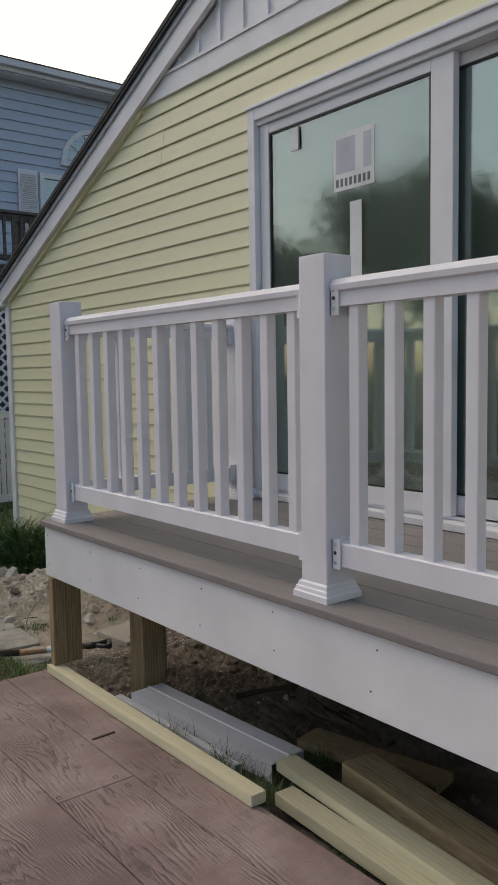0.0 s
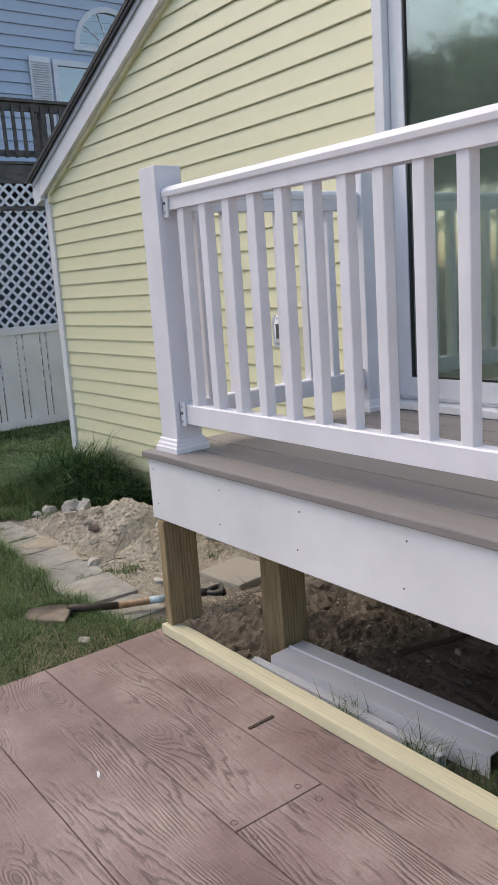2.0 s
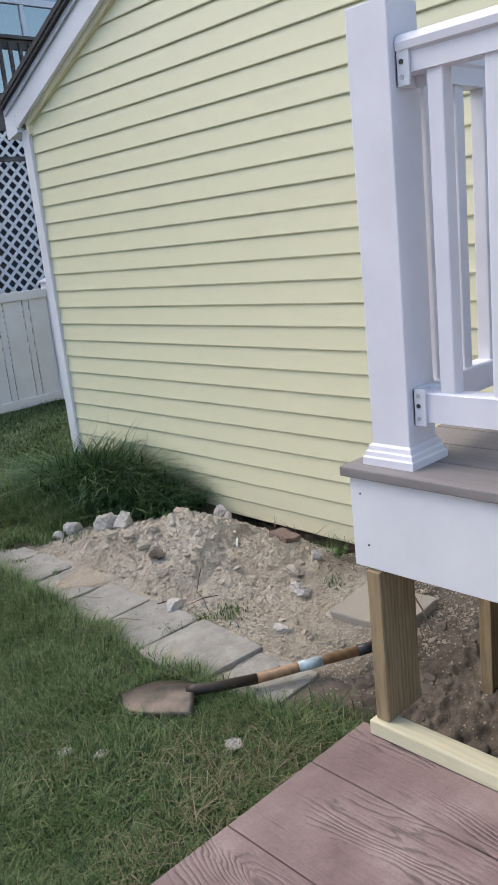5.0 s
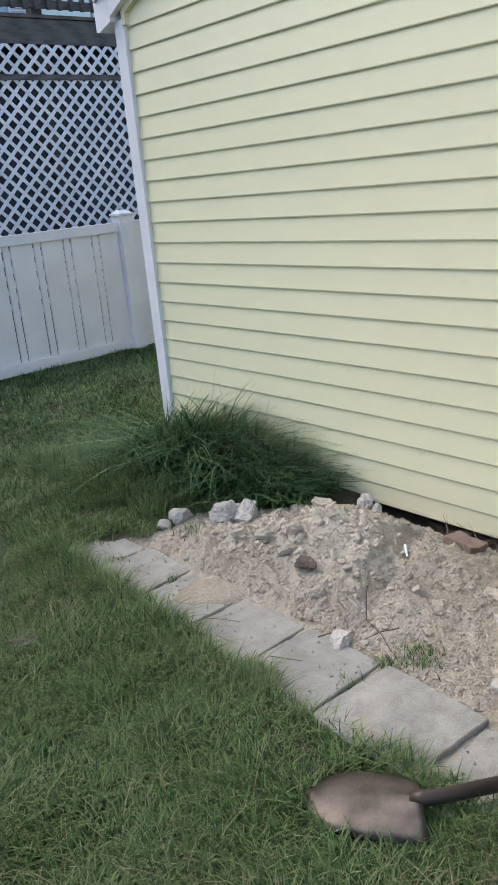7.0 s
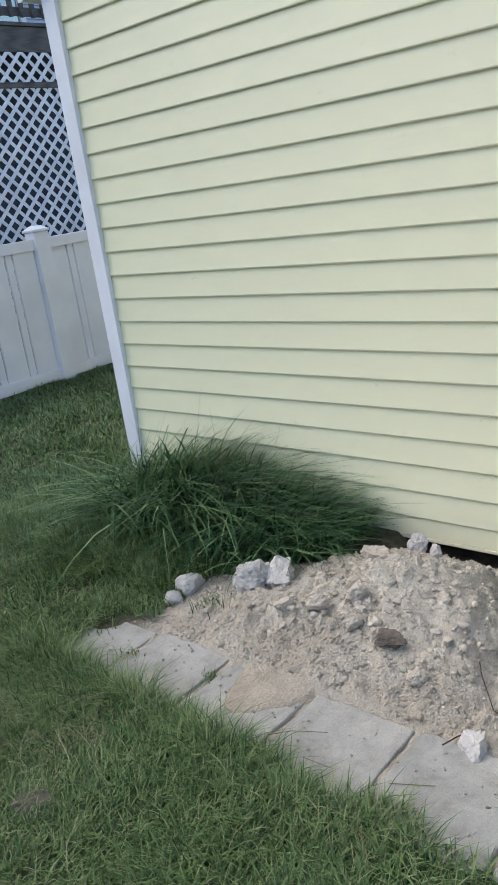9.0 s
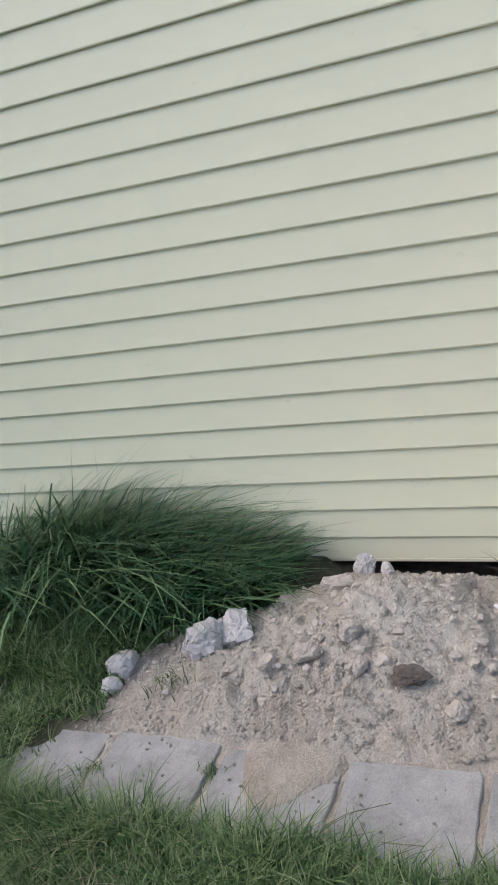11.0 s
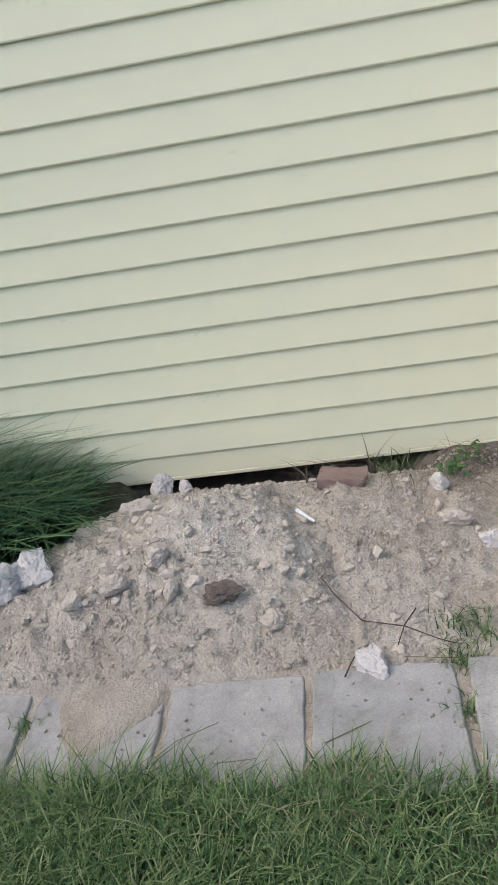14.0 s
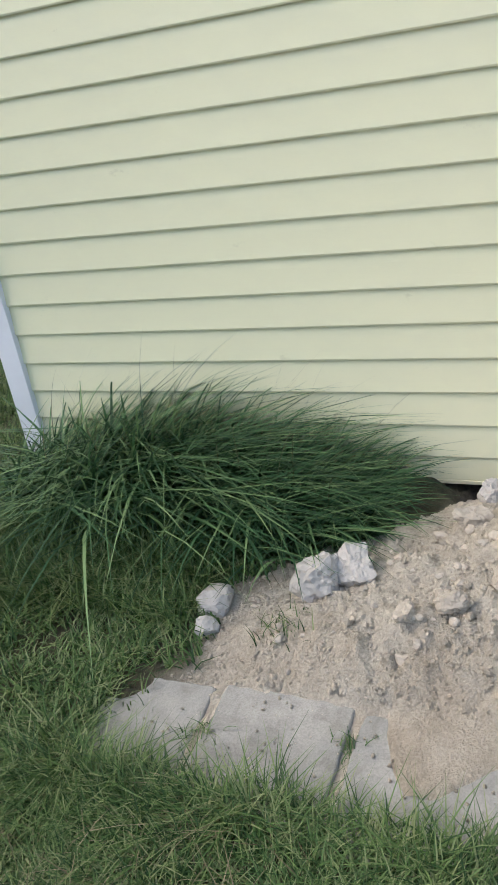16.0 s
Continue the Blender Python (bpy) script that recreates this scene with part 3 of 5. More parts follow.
add_prism(bm, [(ya, rake_under(ya) + d), (yb, rake_under(yb) + d), (Y_FAR - 0.3, rake_under(Y_FAR - 0.3) + d), (Y_FAR - 0.3, rake_under(Y_FAR - 0.3) + d + 0.03),
               (yb, rake_under(yb) + d + 0.03), (ya, rake_under(ya) + d + 0.03)], WX - 0.09, 9.0, "x")
part("shingle_slope", bm, M_SHINGLE, roof)
bm = bmesh.new()
add_prism(bm, [(8.51, 2.125), (8.62, 2.095), (8.64, 2.10), (8.64, 2.27), (8.53, 2.30)], WX - 0.054, 9.0, "x")
part("eave_return", bm, M_WHITE, roof, "white boxed eave end")
bm = bmesh.new()
add_prism(bm, [(RAKE_Y - 0.16, RAKE_Z + 0.0), (RAKE_Y - 0.16, RAKE_Z + 0.07), (6.16, FRIEZE_Z), (6.16, FRIEZE_Z - 0.035), (RAKE_Y - 0.19, RAKE_Z + 0.05), (RAKE_Y - 0.19, RAKE_Z)], WX - 0.022, WX + 0.014, "x")
part("channel_trim", bm, M_TRIM_Y, wall)

corner = structure(empty("corner_trim", (WX, 8.5, 0)), "white vinyl corner post of the house", "trim")
box_part("front_flange", (WX - 0.018, 8.455, 0.0), (WX + 0.006, 8.535, 2.13), M_WHITE, corner, 0.003)
box_part("side_flange", (WX + 0.007, 8.515, 0.0), (WX + 0.08, 8.535, 2.13), M_WHITE, corner, 0.003)

# other walls close the house
bm = bmesh.new()
add_box(bm, (T1 + 0.001, 8.36, -0.1), (9.0, 8.50, 2.2))
structure(to_object("wall_north", bm, M_SIDING), "yellow sided long wall of the house", "wall")
bm = bmesh.new()
add_box(bm, (8.9, Y_FAR, -0.1), (9.0, 8.35, 3.0))
structure(to_object("wall_east", bm, M_ROOM), "plain back wall closing the house", "wall")
bm = bmesh.new()
add_box(bm, (T1 + 0.001, Y_FAR, -0.1), (8.89, Y_FAR + 0.1, 2.6))
structure(to_object("wall_south", bm, M_ROOM), "plain end wall closing the house", "wall")
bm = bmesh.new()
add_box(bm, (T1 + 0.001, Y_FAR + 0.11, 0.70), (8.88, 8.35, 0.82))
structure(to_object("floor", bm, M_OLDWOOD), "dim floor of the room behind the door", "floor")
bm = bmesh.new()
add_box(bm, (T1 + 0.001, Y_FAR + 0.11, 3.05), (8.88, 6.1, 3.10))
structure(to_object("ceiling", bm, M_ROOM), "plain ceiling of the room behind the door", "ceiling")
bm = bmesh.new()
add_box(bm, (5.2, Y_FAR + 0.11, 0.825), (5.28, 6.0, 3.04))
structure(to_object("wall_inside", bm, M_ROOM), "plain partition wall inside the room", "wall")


# ---- sliding door ----
def sliding_door():
    d = structure(empty("door_1", (WX, 3.83, 0.83)), "white sliding glass patio door, closed, new stickers on glass", "door")
    za, zb = 0.835, DOOR_TOP
    for name, lo, hi in (("casing", (WX - 0.03, DOOR_A, za), (WX + 0.03, DOOR_A + 0.055, zb)), ("casing", (WX - 0.03, DOOR_B - 0.055, za), (WX + 0.03, DOOR_B, zb)),
                         ("head_casing", (WX - 0.03, DOOR_A + 0.056, zb - 0.06), (WX + 0.03, DOOR_B - 0.056, zb)),
                         ("head_track", (WX - 0.012, DOOR_A + 0.056, zb - 0.085), (WX + 0.14, DOOR_B - 0.056, zb - 0.061)),
                         ("jamb", (WX + 0.031, DOOR_B - 0.045, za), (WX + 0.16, DOOR_B - 0.015, zb)), ("jamb", (WX + 0.031, DOOR_A + 0.015, za), (WX + 0.16, DOOR_A + 0.045, zb)),
                         ("sill", (WX - 0.05, DOOR_A + 0.056, za - 0.004), (WX + 0.15, DOOR_B - 0.056, za + 0.028)),
                         ("sill_track", (WX + 0.02, DOOR_A + 0.056, za + 0.029), (WX + 0.035, DOOR_B - 0.056, za + 0.045)),
                         ("head_bead", (WX - 0.042, DOOR_A - 0.004, zb + 0.001), (WX + 0.01, DOOR_B + 0.004, zb + 0.018))):
        box_part(name, lo, hi, M_WHITE, d, 0.004)
    yl, yr = DOOR_B - 0.06, DOOR_A + 0.06
    mid = 3.815
    for ya, yb, x in ((mid - 0.065, yl, WX + 0.005), (yr, mid + 0.06, WX + 0.055)):
        sash = empty("sash", (x, (ya + yb) / 2, za))
        sash.parent, sash.matrix_parent_inverse = d, d.matrix_world.inverted()
        bpy.context.view_layer.update()
        z0, z1, w = za + 0.046, zb - 0.087, 0.072
        for lo, hi in (((x, ya, z0), (x + 0.04, ya + w + 0.045, z1)), ((x, yb - w, z0), (x + 0.04, yb, z1)),
                       ((x + 0.001, ya + w + 0.046, z0), (x + 0.039, yb - w - 0.001, z0 + 0.085)), ((x + 0.001, ya + w + 0.046, z1 - 0.05), (x + 0.039, yb - w - 0.001, z1))):
            box_part("sash_frame", lo, hi, M_WHITE, sash, 0.004)
        ga, gb, gz0, gz1 = ya + w + 0.047, yb - w - 0.002, z0 + 0.086, z1 - 0.051
        g = 0.008
        for lo, hi in (((x + 0.004, ga, gz0), (x + 0.03, ga + g, gz1)), ((x + 0.004, gb - g, gz0), (x + 0.03, gb, gz1)),
                       ((x + 0.005, ga + g, gz0), (x + 0.029, gb - g, gz0 + g)), ((x + 0.005, ga + g, gz1 - g), (x + 0.029, gb - g, gz1))):
            box_part("gasket", lo, hi, M_GASKET, sash, 0.0)
        pane = box_part("pane", (x + 0.012, ga + g, gz0 + g), (x + 0.018, gb - g, gz1 - g), M_GLASS, sash, 0.0)
        pane.visible_shadow = False
    x = WX + 0.005 + 0.012
    # streaky film; its pale colour also stands in for reflected sky and room light
    film_m, ft, fb = material("protective film", (0.55, 0.60, 0.56), 0.5)
    tp = ft.nodes.new("ShaderNodeBsdfTransparent")
    fm = nd(ft, "ShaderNodeMixShader", Fac=0.5)
    streaks = grey(ft, noise_tex(ft, coords(ft, (1, 9, 0.4)), 1.0, 4), 0.10, 0.34)
    ft.links.new(streaks, fm.inputs[0])
    ft.links.new(tp.outputs[0], fm.inputs[1]), ft.links.new(fb.outputs[0], fm.inputs[2])
    ft.links.new(fm.outputs[0], ft.nodes["Material Output"].inputs[0])
    film_ob = box_part("film", (x + 0.008, 3.885, 0.975), (x + 0.0085, 4.915, 2.745), film_m, d, 0.0, "milky protective film behind glass")
    film_ob.visible_shadow = False
    # stickers: a white square with a grey picture and a row of dark bars, and a long pale strip below
    st = box_part("sticker", (x - 0.0012, 4.195, 2.36), (x - 0.0004, 4.455, 2.625), M_PAPER, d, 0.0, "white maker sticker on glass")
    for lo, hi in (((x - 0.0018, 4.315, 2.44), (x - 0.0013, 4.44, 2.60)), ((x - 0.0018, 4.212, 2.44), (x - 0.0013, 4.262, 2.60))):
        box_part("picture", lo, hi, M_GREYBOX, st, 0.0)
    for i in range(8):
        y = 4.440 - i * 0.029
        box_part("bar", (x - 0.0018, y - 0.017, 2.378), (x - 0.0013, y, 2.415), M_SMOKE, st, 0.0)
    box_part("strip", (x - 0.0012, 4.275, 1.05), (x - 0.0004, 4.35, 2.30), M_PAPER, d, 0.0, "pale protective strip on glass")
    tag = box_part("tag", (x - 0.004, 4.70, 2.62), (x - 0.0004, 4.765, 2.73), M_PAPER, d, 0.001, "small folded paper tag on glass")
    box_part("tag_spine", (x - 0.008, 4.693, 2.62), (x - 0.0045, 4.703, 2.73), M_SMOKE, tag, 0.0)


sliding_door()


# ---- crawl-space hatch and outlet ----
def hatch():
    h = structure(empty("hatch_opening", (WX, 5.43, 0)), "grey painted crawl-space hatch framed in yellow vinyl", "hatch")
    z = HATCH_TOP
    box_part("channel", (WX - 0.012, HATCH_B - 0.022, -0.14), (WX + 0.016, HATCH_B, z + 0.024), M_TRIM_Y, h)
    box_part("channel", (WX - 0.012, HATCH_A, z - 0.022), (WX + 0.016, HATCH_B - 0.023, z + 0.024), M_TRIM_Y, h)
    box_part("frame_side", (WX + 0.003, HATCH_B - 0.05, -0.14), (WX + 0.06, HATCH_B - 0.023, z - 0.023), M_GREYBOX, h)
    box_part("frame_head", (WX + 0.003, HATCH_A + 0.02, z - 0.05), (WX + 0.06, HATCH_B - 0.051, z - 0.024), M_GREYBOX, h)
    box_part("panel", (WX + 0.02, HATCH_A + 0.02, -0.14), (WX + 0.05, HATCH_B - 0.052, z - 0.051), M_HATCH, h, 0.002, "scuffed grey-white painted panel")


hatch()


def outlet():
    o = tagged(empty("outdoor_outlet", (WX, 5.755, 1.15)), "grey outdoor outlet box with smoked window on siding", "outlet")
    bm = bmesh.new()
    c, ya, yb, za, zb = 0.02, 5.68, 5.845, 1.075, 1.245
    add_prism(bm, [(ya + c, za), (yb - c, za), (yb, za + c), (yb, zb - c), (yb - c, zb), (ya + c, zb), (ya, zb - c), (ya, za + c)], WX - 0.022, WX + 0.012, "x")
    part("mounting_block", bm, M_GREYBOX, o, "pale grey octagonal mounting block")
    # the lid bulges out towards its waist and is pinched in at the sides
    bm = bmesh.new()
    rows = [(1.092, 0.044, 0.040), (1.105, 0.045, 0.052), (1.135, 0.041, 0.060), (1.165, 0.039, 0.062), (1.195, 0.041, 0.059), (1.224, 0.044, 0.050), (1.238, 0.043, 0.038)]
    rings = []
    for z, half, out in rows:
        rings.append([bm.verts.new((WX - x_, 5.751 + y_, z)) for x_, y_ in ((0.023, -half), (out - 0.008, -half), (out, -half + 0.008), (out, half - 0.008), (out - 0.008, half), (0.023, half))])
    for a, b in zip(rings, rings[1:]):
        for k in range(6):
            bm.faces.new((a[k], a[(k + 1) % 6], b[(k + 1) % 6], b[k]))
    bm.faces.new(rings[0][::-1]), bm.faces.new(rings[-1])
    bmesh.ops.recalc_face_normals(bm, faces=bm.faces)
    cov = part("cover", bm, M_WHITE, o, "white hinged weather cover")
    box_part("cover_rim", (WX - 0.034, 5.70, 1.086), (WX - 0.0225, 5.80, 1.243), M_WHITE, cov, 0.003)
    box_part("window", (WX - 0.0640, 5.735, 1.128), (WX - 0.0590, 5.768, 1.202), M_SMOKE, cov, 0.001, "smoked window")
    for z in (1.146, 1.184):
        rec = box_part("socket", (WX - 0.0648, 5.739, z - 0.015), (WX - 0.0641, 5.764, z + 0.015), M_GREYSOCK, cov, 0.0003, "grey socket behind window")
        for lo, hi in (((5.744, z + 0.002), (5.747, z + 0.010)), ((5.756, z + 0.002), (5.759, z + 0.009)), ((5.7485, z - 0.010), (5.7545, z - 0.004))):
            box_part("slot", (WX - 0.0654, *lo), (WX - 0.0649, *hi), M_BLACK, rec, 0.0)
    for i in range(4):
        box_part("vent", (WX - 0.0505, 5.728 + i * 0.014, 1.224), (WX - 0.0440, 5.733 + i * 0.014, 1.231), M_BLACK, cov, 0.0)
    box_part("latch", (WX - 0.045, 5.796, 1.105), (WX - 0.024, 5.806, 1.125), M_WHITE, o)
    box_part("latch", (WX - 0.042, 5.765, 1.079), (WX - 0.024, 5.778, 1.0915), M_WHITE, o)


outlet()

# ---- deck ----
DX, DY, DZ, D_END = 1.421, 5.19, 0.828, 1.45
deck = structure(empty("deck", (2, 4, DZ)), "raised deck with taupe composite boards and white skirt boards", "deck")
bx = DX
first = True
while bx < WX - 0.03:
    w = 0.137
    e = min(bx + w, WX - 0.02)
    box_part("deck_board", (bx, D_END, DZ - 0.025), (e, DY, DZ), M_DECK, deck, 0.004)
    bx = e + 0.005
fascia = box_part("fascia_board", (DX + 0.018, D_END, DZ - 0.262), (DX + 0.038, DY - 0.016, DZ - 0.0255), M_FASCIA, deck, 0.002, "white front skirt board with screw heads")
box_part("fascia_board", (DX + 0.039, DY - 0.036, DZ - 0.262), (WX - 0.02, DY - 0.016, DZ - 0.0255), M_FASCIA, deck, 0.002)
box_part("rim_joist", (DX + 0.04, D_END, DZ - 0.24), (DX + 0.078, DY - 0.04, DZ - 0.026), M_POST, deck)
for jy in np.arange(D_END + 0.1, DY - 0.1, 0.4):
    box_part("joist", (DX + 0.08, jy, DZ - 0.22), (WX + 0.0, jy + 0.038, DZ - 0.027), M_POST, deck)
scr = bmesh.new()
add_tube(scr, [(0, 0, 0), (0.0025, 0, 0)], 0.0027, 8)
scr_me = bpy.data.meshes.new("screw")
scr.to_mesh(scr_me)
scr.free()
scr_me.materials.append(M_DARKHOLE)
for sy in (5.13, 4.71, 4.30, 3.89, 3.48, 3.07, 2.66):
    for sz in (DZ - 0.075, DZ - 0.195):
        shared("screw", scr_me, fascia, pose(DX + 0.0165, sy + random.uniform(-0.02, 0.02), sz + random.uniform(-0.012, 0.012)))


def rail_post(x, y):
    p = tagged(empty("railing_post", (x, y, DZ)), "white vinyl railing post with stepped base on deck", "railing post", "deck railing posts")
    w = 0.0545
    box_part("sleeve", (x - w, y - w, DZ), (x + w, y + w, DZ + 1.012), M_RAIL, p, 0.004)
    bm = bmesh.new()
    prof = [(0.0, 0.073), (0.018, 0.073), (0.022, 0.069), (0.032, 0.067), (0.036, 0.063), (0.046, 0.061), (0.052, 0.0555)]
    rings = []
    for z, r in prof:
        rings.append([bm.verts.new((x + sx * r, y + sy * r, DZ + z)) for sx, sy in ((-1, -1), (1, -1), (1, 1), (-1, 1))])
    for a, b in zip(rings, rings[1:]):
        for k in range(4):
            bm.faces.new((a[k], a[(k + 1) % 4], b[(k + 1) % 4], b[k]))
    part("base_trim", bm, M_RAIL, p, "stepped white base moulding")
    return p


P1, P2, P3, PW = (1.5365, 5.075), (1.5365, 3.355), (1.5365, 1.635), (2.54, 5.085)
for c in (P1, P2, P3, PW):
    rail_post(*c)

bal_bm = bmesh.new()
add_box(bal_bm, (-0.019, -0.019, 0), (0.019, 0.019, 0.70), 0.004)
bal_me = bpy.data.meshes.new("baluster")
bal_bm.to_mesh(bal_bm and bal_me)
bal_bm.free()
bal_me.materials.append(M_RAIL)
top_prof = [(-0.026, 1.688), (0.026, 1.688), (0.026, 1.728), (0.036, 1.733), (0.038, 1.748), (0.030, 1.762), (0.012, 1.768), (-0.012, 1.768),
            (-0.030, 1.762), (-0.038, 1.748), (-0.036, 1.733), (-0.026, 1.728)]
low_prof = [(-0.026, 0.937), (0.026, 0.937), (0.026, 1.003), (0.022, 1.007), (-0.022, 1.007), (-0.026, 1.003)]


def bracket(parent, m):
    """White clip plate at a rail's end, with its screw holes."""
    bm = bmesh.new()
    add_box(bm, (-0.034, 0.0, -0.044), (0.034, 0.007, 0.044), 0.002, m)
    add_box(bm, (-0.034, 0.0, -0.044), (-0.0275, 0.034, 0.044), 0.002, m)
    add_box(bm, (0.0275, 0.0, -0.044), (0.034, 0.034, 0.044), 0.002, m)
    br = part("bracket", bm, M_WHITE, parent, "white rail bracket with screws")
    for dz in (-0.026, 0.004, 0.028):
        bm = bmesh.new()
        add_tube(bm, [m @ Vector((0.0339, 0.016, dz)), m @ Vector((0.036, 0.016, dz))], 0.0055, 8)
        part("screw", bm, M_STEEL if dz != 0.004 else M_DARKHOLE, br)


def rail_section(a, b, count, first_gap, pitch):
    a, b = Vector((*a, 0)), Vector((*b, 0))
    d = (b - a).normalized()
    ln = (b - a).length - 0.109
    s = a + d * 0.0545
    m = Matrix.Translation(s) @ Matrix(((d.y, d.x, 0, 0), (-d.x, d.y, 0, 0), (0, 0, 1, 0), (0, 0, 0, 1)))
    r = tagged(empty("railing_section", s + d * ln / 2 + Vector((0, 0, DZ))), "white vinyl deck railing with square balusters between posts", "railing", "deck railings")
    for name, prof in (("top_rail", top_prof), ("bottom_rail", low_prof)):
        bm = bmesh.new()
        add_prism(bm, prof, 0.003, ln - 0.003, "y", m)
        part(name, bm, M_RAIL, r)
    for i in range(count):
        ob = shared("baluster", bal_me, r, m @ pose(0, first_gap + i * pitch, 0.9975))
    for y, turn in ((0.0, 0), (ln, 180)):
        for z in (1.707, 0.972):
            bracket(r, m @ pose(0, y, z, 0, 0, turn))
    return r


rail_section(P1, P2, 12, 0.085, 0.1315)
rail_section(P2, P3, 12, 0.079, 0.1325)
rail_section(P1, PW, 6, 0.09, 0.13)


# ---- under the deck ----
def wood_post(name, lo, hi, label, split=False):
    p = tagged(empty(name, ((lo[0] + hi[0]) / 2, (lo[1] + hi[1]) / 2, lo[2])), label, "post", "deck support posts")
    if split:
        m = (lo[0] + hi[0]) / 2
        box_part("board", lo, (m - 0.001, hi[1], hi[2]), M_POST, p, 0.004)
        box_part("board", (m + 0.001, lo[1], lo[2]), hi, M_POST, p, 0.004)
    else:
        box_part("timber", lo, hi, M_POST, p, 0.006)
    return p


wood_post("support_post", (1.430, 5.095, 0.142), (1.575, 5.135, 0.562), "doubled treated pine boards holding the deck corner", True)
wood_post("support_post", (1.722, 4.775, -0.08), (1.845, 4.895, 0.60), "square treated timber post under the deck")
wood_post("support_post", (1.925, 5.085, -0.06), (2.045, 5.125, 0.585), "doubled treated pine boards under the deck edge", True)
wood_post("support_post", (1.722, 2.55, -0.08), (1.862, 2.69, 0.60), "square treated timber post under the deck")


def plank(name, a, b, width, height, z, mat, label, category="lumber", group="loose lumber", tip=0.0):
    """A sawn length lying from a to b, its near face along that line."""
    a, b = Vector((*a, z)), Vector((*b, z + tip))
    d = (b - a).normalized()
    side = Vector((-d.y, d.x, 0)).normalized() * -1
    if side.x < 0:
        side = -side
    up = side.cross(d)
    if up.z < 0:
        up = -up
    ln = (b - a).length
    bm = bmesh.new()
    add_box(bm, (0, 0, 0), (width, ln, height), 0.003)
    ob = to_object(name, bm, mat)
    m = Matrix((side, d, up)).transposed().to_4x4()
    ob.matrix_world = Matrix.Translation(a) @ m
    return tagged(ob, label, category, group)


PAT_Z = 0.098
plank("lumber_length", (1.412, 5.145), (1.412, 3.585), 0.062, 0.040, PAT_Z + 0.003, M_PINE, "fresh treated pine strip lying along the patio edge")
plank("lumber_length", (1.568, 3.655), (1.49, 2.2), 0.082, 0.045, 0.025, M_PINE, "pale treated pine length lying beside the patio")
plank("lumber_length", (1.69, 3.79), (1.50, 2.2), 0.088, 0.040, 0.055, M_PINE, "fresh treated pine length lying across another", tip=0.035)
plank("timber_beam", (1.827, 3.591), (1.618, 2.2), 0.14, 0.092, 0.028, M_BEAM, "thick brownish treated beam lying under the deck")
plank("lumber_length", (1.915, 3.93), (2.035, 3.34), 0.14, 0.035, 0.02, M_POST, "short dark treated board lying under the deck")


def trim_channel(a, b, w, h, z, label):
    """A long white wrap: flat web with two turned-down sides and a low rib."""
    a, b = Vector((*a, z)), Vector((*b, z))
    d = (b - a).normalized()
    side = Vector((-d.y, d.x, 0))
    if side.x < 0:
        side = -side
    m = Matrix.Translation(a) @ Matrix((side, d, Vector((0, 0, 1)))).transposed().to_4x4()
    prof = [(0, 0), (0.004, 0), (0.004, h - 0.005), (w - 0.004, h - 0.005), (w - 0.004, 0), (w, 0), (w, h), (w * 0.62, h), (w * 0.60, h + 0.006), (w * 0.56, h + 0.006), (w * 0.54, h), (0, h)]
    bm = bmesh.new()
    add_prism(bm, prof, 0, (b - a).length, "y", m)
    return tagged(to_object("trim_channel", bm, M_WHITE), label, "trim board", "loose white trim")


trim_channel((1.645, 4.76), (1.70, 3.83), 0.17, 0.075, -0.015, "white vinyl wrap channel lying on the soil")
trim_channel((1.60, 4.83), (1.62, 3.95), 0.035, 0.05, -0.015, "narrow white vinyl channel lying on the soil")

# ---- patio of stamped planks ----
patio = structure(empty("patio", (0, 3, 0)), "mauve-brown concrete patio stamped like wood planks", "patio")
bm = bmesh.new()
add_box(bm, (-3.4, -2.2, -0.08), (1.447, 5.192, PAT_Z - 0.006))
part("slab", bm, plain("slab concrete", (0.13, 0.085, 0.075), 0.8), patio)
edges = [1.448, 1.2325, 0.9435, 0.6385, 0.3435, 0.0485, -0.2465, -0.5415, -0.8365, -1.1315, -1.4265, -1.7215, -2.0165, -2.3115, -2.6065, -2.9015, -3.1965]
joints = {1: [4.022], 2: [2.3], 3: [4.70 - 0.9], 4: [5.0, 3.2], 5: [4.1], 0: [2.6]}
for i, (xb, xa) in enumerate(zip(edges, edges[1:])):
    cuts = [5.196] + joints.get(i, [4.6 - (i * 0.83) % 1.6]) + [joints.get(i, [4.6 - (i * 0.83) % 1.6])[-1] - 2.3, -2.2]
    for yb, ya in zip(cuts, cuts[1:]):
        bm = bmesh.new()
        add_box(bm, (xa + 0.0018, ya + 0.0018, PAT_Z - 0.03), (xb - 0.0018, yb - 0.0018, PAT_Z), 0.0025)
        part("stamped_plank", bm, M_STAMP, patio)
# round nail marks pressed in beside the butt joint
for nx, ny in ((0.961, 4.052), (0.966, 3.976), (1.181, 3.978), (1.175, 4.055)):
    bm = bmesh.new()
    ring = [[bm.verts.new((nx + r_ * math.cos(k * math.tau / 14), ny + r_ * math.sin(k * math.tau / 14), PAT_Z + h_)) for r_, h_ in ((0.0075, 0.0002), (0.009, 0.0014), (0.0105, 0.0002))] for k in range(14)]
    for k in range(14):
        for i in (0, 1):
            bm.faces.new((ring[k][i], ring[k][i + 1], ring[(k + 1) % 14][i + 1], ring[(k + 1) % 14][i]))
    part("nail_mark", bm, M_NAIL, patio)
bm = bmesh.new()
chip = [(0, 0), (0.012, 0.004), (0.03, 0.003), (0.034, -0.003), (0.014, -0.005)]
